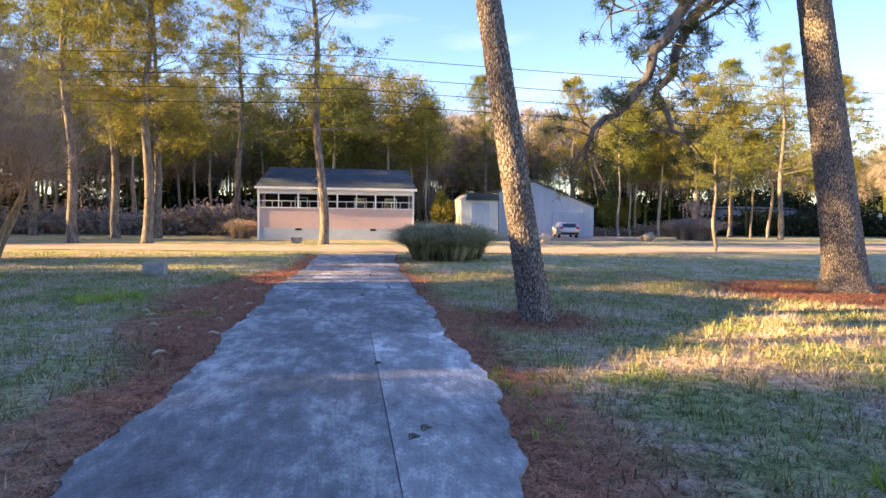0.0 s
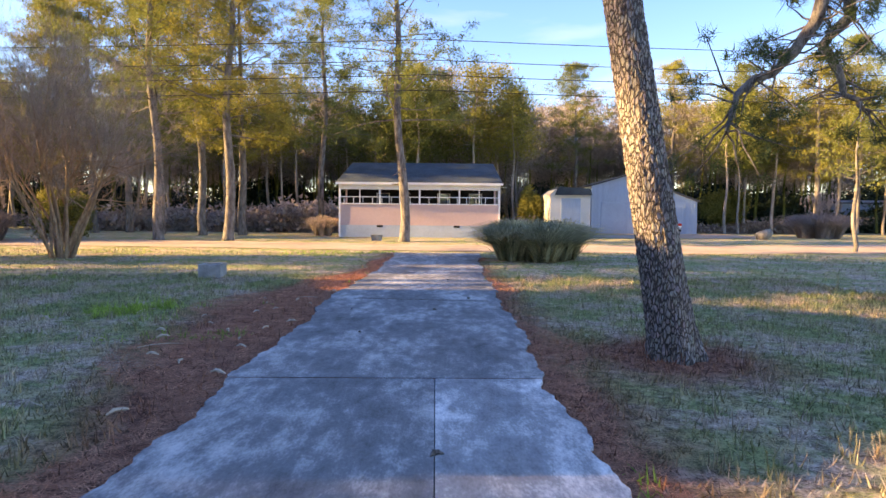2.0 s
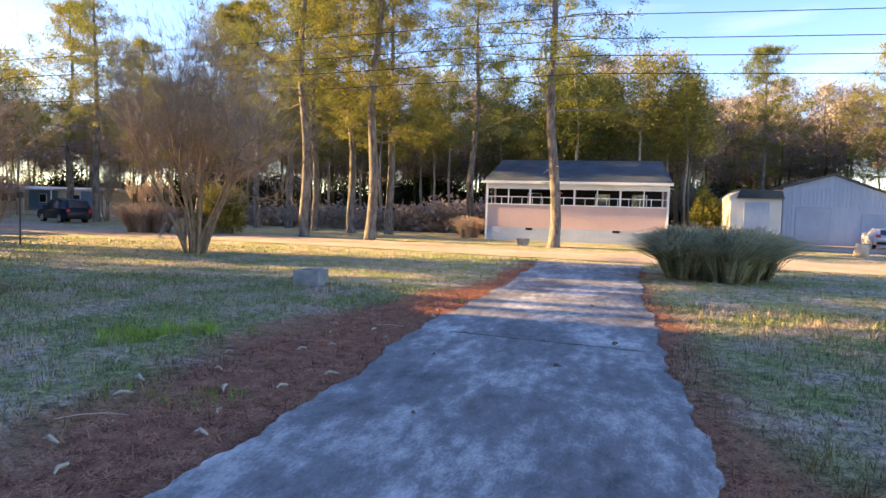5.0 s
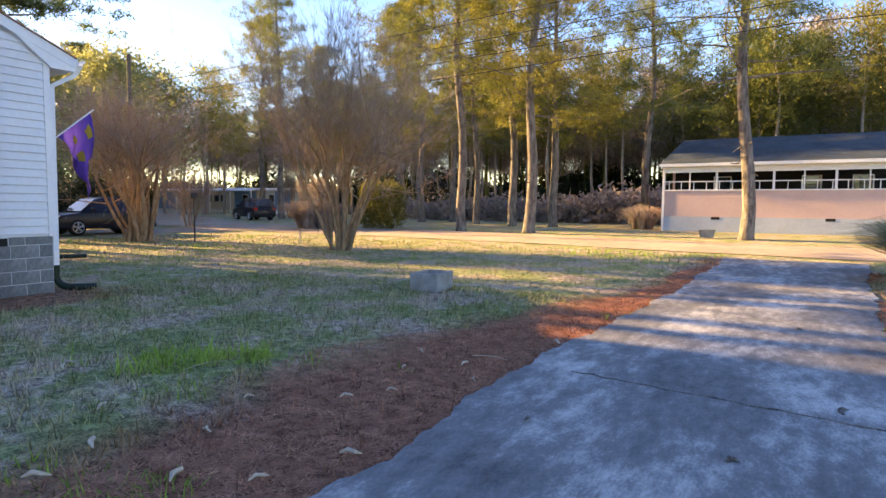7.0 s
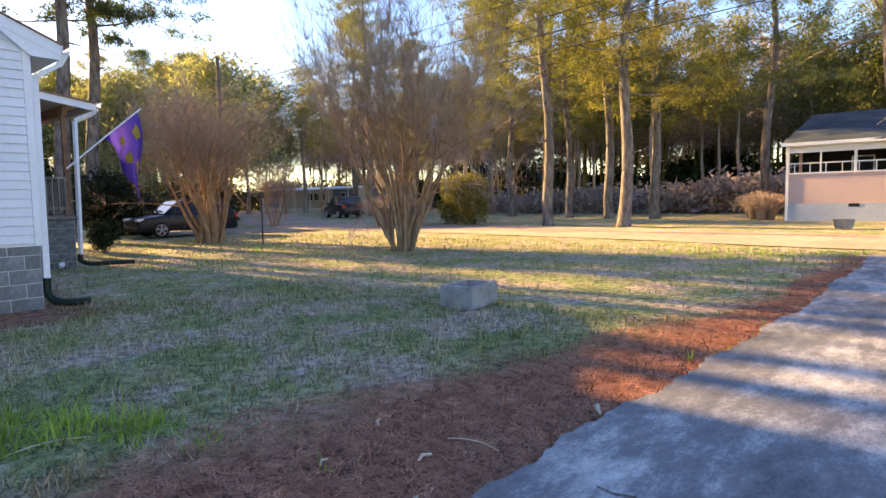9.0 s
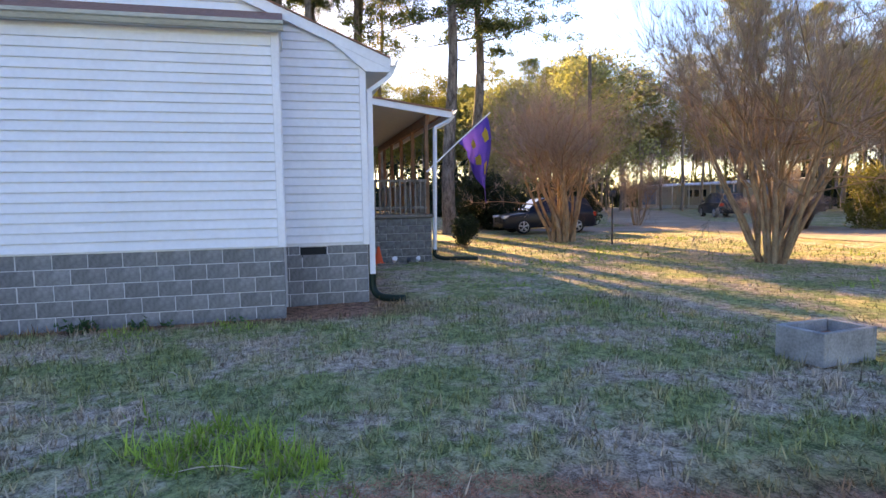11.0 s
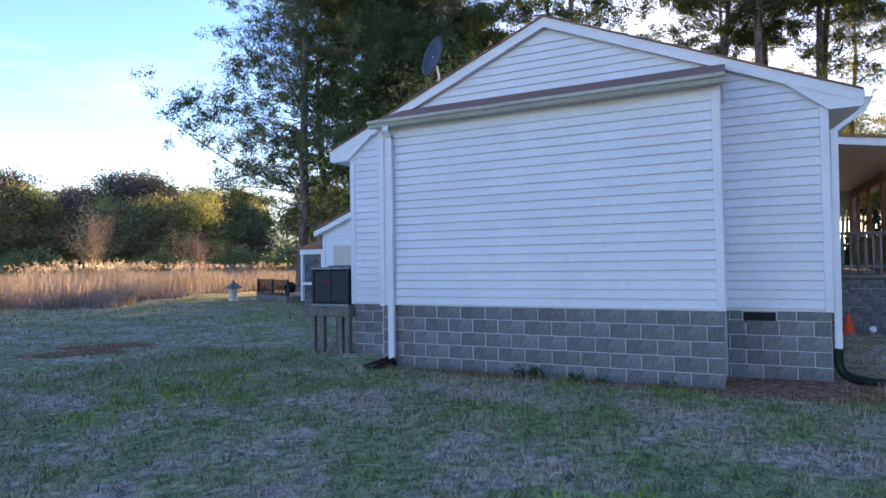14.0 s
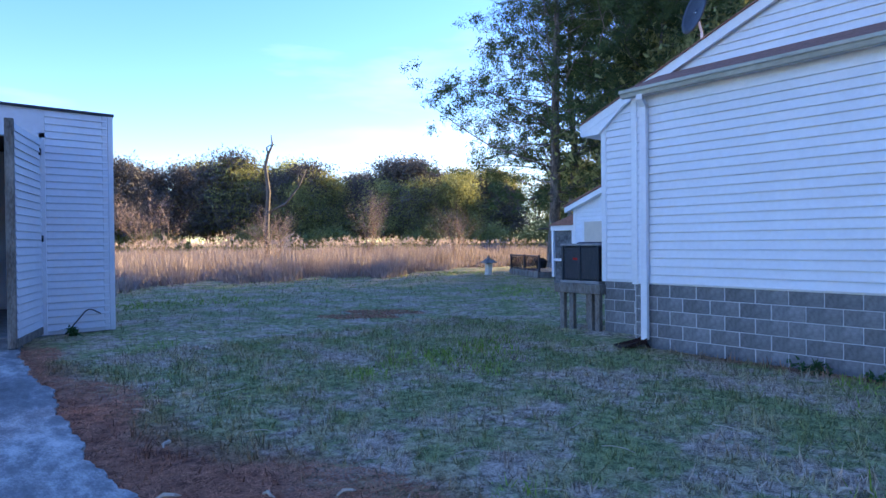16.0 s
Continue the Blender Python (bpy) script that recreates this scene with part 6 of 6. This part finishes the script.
for x, y in ((-35.5, 30), (70, 33)):
    up = empty("utility_pole", x, y, 0.1, "brown wooden utility pole by the road", "utility pole")
    part("pole", Geo().tube([(0, 0, -0.2), (0, 0, 10.5)], [0.16, 0.11], 10), M["deadwood"], up)
st = empty("stump", 12.9, 38.2, 0.2, "short pale stump at the lane entrance", "stump", "stumps by the lane")
part("body", Geo().tube([(0, 0, 0), (0.02, 0, 0.35), (0.05, 0, 0.62)], [0.34, 0.28, 0.26], 12), M["chip"], st, "", True)
s2 = empty("stump", 22.3, 42.5, 0.22, "short greyish stump at the lane entrance", "stump", "stumps by the lane")
part("body", Geo().tube([(-0.3, 0, 0.2), (0.1, 0, 0.3), (0.5, 0, 0.5)], [0.3, 0.36, 0.3], 12), M["oldwood"], s2, "", True)


# ---- lawn, litter, chips ----
def scatter(rng, n, x0, x1, y0, y1, keep):
    x, y = rng.uniform(x0, x1, n), rng.uniform(y0, y1, n)
    k = keep(x, y)
    return x[k], y[k]


def wave(x, y, s, seed):
    r = np.random.default_rng(seed)
    out = 0
    for i in range(7):
        a, ph_, f = r.uniform(0, 6.28), r.uniform(0, 6.28), s * r.uniform(0.5, 2.2)
        out = out + np.sin((x * math.cos(a) + y * math.sin(a)) * f + ph_)
    return out / 7 ** 0.5


def litter_zone(x, y):
    return np.where(x < 0, -x < 1.6 + 1.5 * np.exp(-((y - 11.5) / 5) ** 2) + 0.35 * wave(x, y, 1.3, 5), x < 1.75 + 0.3 * wave(x, y, 0.9, 6)) & (np.sin(x * 7177.3 + y * 3119.1) < 0.9)


def lawn_keep(x, y):
    off = (x < west(y) + 0.03 * np.sin(x * 911 + y * 733)) | (x > east(y) - 0.03 * np.sin(x * 877 + y * 619)) | (y < -1.6)
    house_in = (x < -8.75) & (y > 5.0) & (y < 12.7) & (x > -24) | (x < -15.9) & (y > 12) & (y < 15.4) | (x > -3.15) & (x < 4.3) & (y < -1.5)
    return off & ~house_in & (y < 27.5)


def tufts(name, n, box, sel, material, label, hgt, wid, seed, flat=0.6):
    rng = np.random.default_rng(seed)
    x, y = scatter(rng, n, *box, lambda x, y: lawn_keep(x, y) & sel(x, y))
    m = len(x)
    z = ground_z(x, y)
    d = np.hypot(x + 0.2, y - 9)
    sc = np.clip(0.7 + d / 14, 0.8, 2.2)
    lean = rng.normal(size=(m, 2)) * hgt * flat
    clump = np.clip(0.9 + 1.0 * wave(x, y, 14, 31) + 0.6 * wave(x, y, 36, 32), 0.1, 2.6) if hgt > 0.04 else 1.0
    h = hgt * rng.uniform(0.4, 1.2, m) * clump
    side = rng.normal(size=(m, 2))
    side = side / np.linalg.norm(side, axis=1)[:, None] * (wid * sc)[:, None]
    v = np.stack([np.stack([x - side[:, 0], y - side[:, 1], z], 1), np.stack([x + side[:, 0], y + side[:, 1], z], 1), np.stack([x + lean[:, 0], y + lean[:, 1], z + h], 1)], 1).reshape(-1, 3)
    raw(name, v, np.arange(m * 3).reshape(-1, 3), material, None, label, kind="stuff", category="grass")


near_box, wide_box = (-9.5, 9, 1.5, 17), (-24, 16, -14, 27)
speckle = lambda x, y: np.sin(x * 9173.1 + y * 5119.7) * 0.6
dry = lambda x, y: 0.8 * wave(x, y, 1.3, 1) + 0.7 * wave(x, y, 5, 8) + speckle(x, y) > -0.15
green = lambda x, y: (wave(x, y, 0.6, 2) + 0.6 * wave(x, y, 2.4, 9) + 0.5 * speckle(x, y) > 1.25 + 0.6 * (x > 1.5))
tufts("lawn_grass", 230000, near_box, lambda x, y: ~dry(x, y) & ~litter_zone(x, y), M["blade"], "short winter lawn", 0.045, 0.005, 1)
tufts("lawn_grass", 230000, near_box, lambda x, y: dry(x, y) & ~litter_zone(x, y), M["blade"], "dry straw-coloured lawn", 0.055, 0.006, 2)
tufts("lawn_grass", 150000, near_box, lambda x, y: green(x, y), M["greenblade"], "fresh green patches in the lawn", 0.06, 0.007, 3)
tufts("lawn_grass", 150000, wide_box, lambda x, y: ~dry(x, y) & ~litter_zone(x, y), M["blade"], "short winter lawn", 0.05, 0.006, 4)
tufts("lawn_grass", 130000, wide_box, lambda x, y: dry(x, y) & ~litter_zone(x, y), M["blade"], "dry straw-coloured lawn", 0.05, 0.006, 5)
tufts("lawn_grass", 110000, wide_box, lambda x, y: green(x, y), M["greenblade"], "fresh green patches in the lawn", 0.07, 0.008, 6)
tufts("lawn_grass", 4500, (-5.2, -3.1, 10.1, 12.1), lambda x, y: ((x + y - 6.95) / 1.05) ** 2 + ((y - x - 15.25) / 0.55) ** 2 < 1 + 0.6 * wave(x, y, 5, 4) + 0.4 * speckle(x, y), M["greenblade"], "lush fresh green patch in the dry lawn", 0.10, 0.008, 11)
tufts("fallen_needles", 520000, (-4.6, 3.0, 0, 24), lambda x, y: litter_zone(x, y), M["litter"], "brown fallen pine needles beside the drive", 0.022, 0.0035, 7, 3.2)
tufts("fallen_needles", 40000, (-11, -6, -3, 2), lambda x, y: ((x + 8.2) / 1.0) ** 2 + ((y + 0.2) / 0.8) ** 2 < 1 + 0.6 * wave(x, y, 4, 3), M["litter"], "bare brown patch in the lawn", 0.02, 0.006, 9, 3)
tufts("fallen_needles", 90000, (7.5, 14.5, 8, 14.5), lambda x, y: (x - 10.9) ** 2 + (y - 11.4) ** 2 < 7 + wave(x, y, 1.5, 3), M["litter"], "mound of fallen needles under the pine", 0.03, 0.004, 8, 3)


def weed(x, y, s, seed):
    rng = np.random.default_rng(seed)
    w = empty("weed", x, y, -0.02, "small green weed at the foot of the wall", "weed", "weeds along the wall")
    v, f = leaves(rng, np.array([[rng.normal() * 0.06 * s, rng.normal() * 0.1 * s, 0.02 + 0.1 * s * rng.random()] for _ in range(int(16 * s))]), 4, 0.16 * s, 0.02, 0.3, 0.5, 0.03)
    raw("leaves", v, f, M["weed"], w, kind="stuff")


for i, (y, s) in enumerate(((8.95, 0.9), (9.55, 0.6), (10.7, 0.4), (8.78, 0.6), (9.9, 0.35))):
    weed(XB + 0.16, y, s, i)
weed(-2.4, -1.3, 1.0, 9)
rng = np.random.default_rng(12)
chips = [(-2.6, 10.0), (-2.1, 11.3), (-2.3, 11.0), (-1.6, 10.2), (-3.0, 9.5), (-1.9, 9.0), (-2.9, 10.6), (-2.0, 12.3), (-1.75, 8.6), (-3.4, 8.9), (-2.5, 8.2), (-1.6, 7.5), (-4.2, 9.2), (-4.9, 10.3), (-5.0, 10.4), (-2.2, 9.5), (-2.8, 9.1), (-1.7, 11.9), (-3.2, 10.2), (-2.4, 11.9), (-1.8, 9.7), (-2.6, 12.5), (-1.6, 13.6), (-3.6, 9.9), (-2.1, 7.9), (-1.9, 6.4)]
for i, (x, y) in enumerate(chips):
    s = rng.uniform(0.03, 0.085)
    g = Geo().tube([(-s, 0, 0.01), (-s * 0.3, 0.01, 0.03), (s * 0.5, -0.01, 0.028), (s, 0.01, 0.012)], [0.006, s * 0.22, s * 0.18, 0.004], 5)
    ob = g.ob("wood_chip", M["chip"], None, "pale splinter of wood lying on the fallen needles", category="wood chip")
    tagged(ob, group="wood chips on the needles")
    ob.matrix_basis = pose(x, y, -0.005, 0, 0, rng.uniform(0, 180))
twigs = [(-2.3, 4.4, 0.5, 60), (-2.0, 5.2, 0.35, 110), (-2.9, 5.0, 0.6, 15), (-3.4, 5.9, 0.4, 35), (-2.6, 6.6, 0.3, 140), (-5.6, 9.3, 0.5, 75), (-6.1, 10.4, 0.35, 25), (-4.6, 10.0, 0.5, 20), (-3.9, 11.0, 0.45, 80), (-2.6, 8.6, 0.5, 30), (-4.5, 8.9, 0.3, 100), (-1.9, 12.6, 0.4, 5), (-3.9, 7.4, 0.3, 60), (-3.6, 8.2, 0.3, 150), (-6.2, 0.4, 0.3, 90), (-4.7, 8.3, 0.35, 10), (-3.5, 9.1, 0.4, 120)]
for x, y, s, a in twigs:
    s *= 0.45
    g = Geo().tube([(-s, 0, 0.01), (-s * 0.4, s * 0.16, 0.02), (s * 0.3, s * 0.2, 0.02), (s, 0, 0.012)], [0.003, 0.004, 0.004, 0.002], 5)
    ob = g.ob("twig", M["chip"], None, "thin pale curved twig lying on the lawn", category="twig")
    tagged(ob, group="twigs on the lawn")
    ob.matrix_basis = pose(x, y, 0.0, 0, 0, a)
for x, y, s in ((0.32, 5.65, 0.045), (0.30, 11.25, 0.04), (-0.96, 11.26, 0.03), (0.55, 3.75, 0.05), (0.45, 3.6, 0.045), (0.9, 12.6, 0.07), (-0.6, 9.4, 0.03), (0.6, 15.8, 0.04)):
    g = Geo().tube([(-s, 0, 0.01), (-s * 0.3, s * 0.4, 0.022), (s * 0.4, s * 0.3, 0.02), (s, -s * 0.2, 0.01)], [0.004, min(0.02, s * 0.4), min(0.015, s * 0.3), 0.003], 6)
    ob = g.ob("debris", M["bark"], None, "small dark scrap of bark on the concrete drive", category="debris")
    tagged(ob, group="scraps on the drive")
    ob.matrix_basis = pose(x, y, 0.0, 0, 0, x * 90)


crack = Geo()
rng = np.random.default_rng(77)
pts = [(-1.1 + i * 0.1, 12.58 - i * 0.012 + rng.normal() * 0.012, 0.006) for i in range(24)]
crack.tube(pts, [0.004 + 0.006 * abs(math.sin(i * 0.7)) for i in range(24)], 4)
crack.ob("drive_crack", M["bark"], None, "thin dark crack filled with dirt across the concrete drive", category="crack")


# ---- siding boards and blocks of the white house ----
def board(y0, y1, z, x, parent, expo=0.127):
    """One course of lapped vinyl siding with two slanting ends, facing +x."""
    (a0, a1), (b0, b1) = y0, y1           # ends at the lower and the upper edge
    prof = ((0.001, -0.002), (0.002, 0.010), (0.028, 0.012), (0.028, 0.022), (0.004, expo))
    v = [(x + px, a0 + (b0 - a0) * pz / expo, z + pz) for px, pz in prof] + [(x + px, a1 + (b1 - a1) * pz / expo, z + pz) for px, pz in prof]
    n = len(prof)
    g = Geo().add(v, [(k, k + 1, n + k + 1, n + k) for k in range(n - 1)] + [tuple(range(n)), tuple(range(n, 2 * n))])
    part("siding_board", H(g), M["siding"], parent)


z = 0.97
while z < 3.70:
    board((6.40, 11.33), (6.40, 11.33), z, XB, wall_bump)
    z += 0.127
zz = 0.93
slope = (RZ - EZ) / 4.13
while zz < RZ - 0.35:
    lo = [max(GL + 0.06, RY - (RZ - 0.2 - q) / slope) for q in (zz, zz + 0.127)]
    hi = [min(GR - 0.06, RY + (RZ - 0.2 - q) / slope) for q in (zz, zz + 0.127)]
    if zz < 4.0:
        board((lo[0], 6.33), (lo[1], 6.33), zz, XW, wall_main)
        board((11.40, hi[0]), (11.37, hi[1]), zz, XW, wall_main)
    else:
        board((lo[0], hi[0]), (lo[1], hi[1]), zz, XW, wall_main)
    zz += 0.127
zz = 0.42
while zz < 2.7:
    board((-1.04, 5.0), (-1.04, 5.0), zz, -17.0, wing)
    zz += 0.127
for i in range(31):
    part("siding_board", GG(Geo().prism([(GY, 0.05 + i * 0.132), (GY + 0.002, 0.062 + i * 0.132), (GY + 0.026, 0.064 + i * 0.132), (GY + 0.026, 0.074 + i * 0.132), (GY + 0.003, 0.18 + i * 0.132)], 0, GX0 + 0.1, -2.06)), M["siding"], gw)
for i in range(26):
    part("siding_board", Geo().prism([(-0.02, 0.16 + i * 0.132), (-0.022, 0.172 + i * 0.132), (-0.046, 0.174 + i * 0.132), (-0.046, 0.184 + i * 0.132), (-0.023, 0.29 + i * 0.132)], 1, 0.05, 1.59), M["siding"], leaf)

cache = {}


def block_at(y, x, z, ln, parent, hh=0.191, origin=(15, 9)):
    key = (round(ln, 2), round(hh, 2))
    if key not in cache:
        me = bpy.data.meshes.new("block")
        g = Geo().cbox(0, 0.03, 0, ln, 0, hh, 0.003)
        me.from_pydata(g.v, [], g.f)
        me.materials.append(M["block"])
        cache[key] = me
    ob = new("block", cache[key])
    ob.parent = parent
    ob.location = (x + origin[0], y - origin[1], z)


def block_wall(y0, y1, x, ztop, courses, parent, shift, skip=None, origin=(15, 9)):
    for c in range(courses):
        z = ztop - (c + 1) * 0.203
        y = y1 - (0.2 if (c + shift) % 2 else 0.4)
        first = y1
        while first > y0 + 0.03:
            lo = max(y, y0)
            pieces = [(lo, first)]
            if skip and c == 0 and lo < skip[1] and first > skip[0]:
                pieces = [(lo, skip[0]), (skip[1], first)]
            for a, b in pieces:
                if b - a > 0.03:
                    block_at(a + 0.0055, x, z + 0.0055, b - a - 0.011, parent, 0.192, origin)
            first, y = lo, y - 0.406


block_wall(6.36, 11.39, XB - 0.038, 0.975, 5, found_bump, 0)
block_wall(11.40, GR - 0.02, XW - 0.038, 0.975, 5, found_main, 0, (11.6, 12.02))
block_wall(GL + 0.02, 6.33, XW - 0.038, 0.975, 5, found_main, 1)
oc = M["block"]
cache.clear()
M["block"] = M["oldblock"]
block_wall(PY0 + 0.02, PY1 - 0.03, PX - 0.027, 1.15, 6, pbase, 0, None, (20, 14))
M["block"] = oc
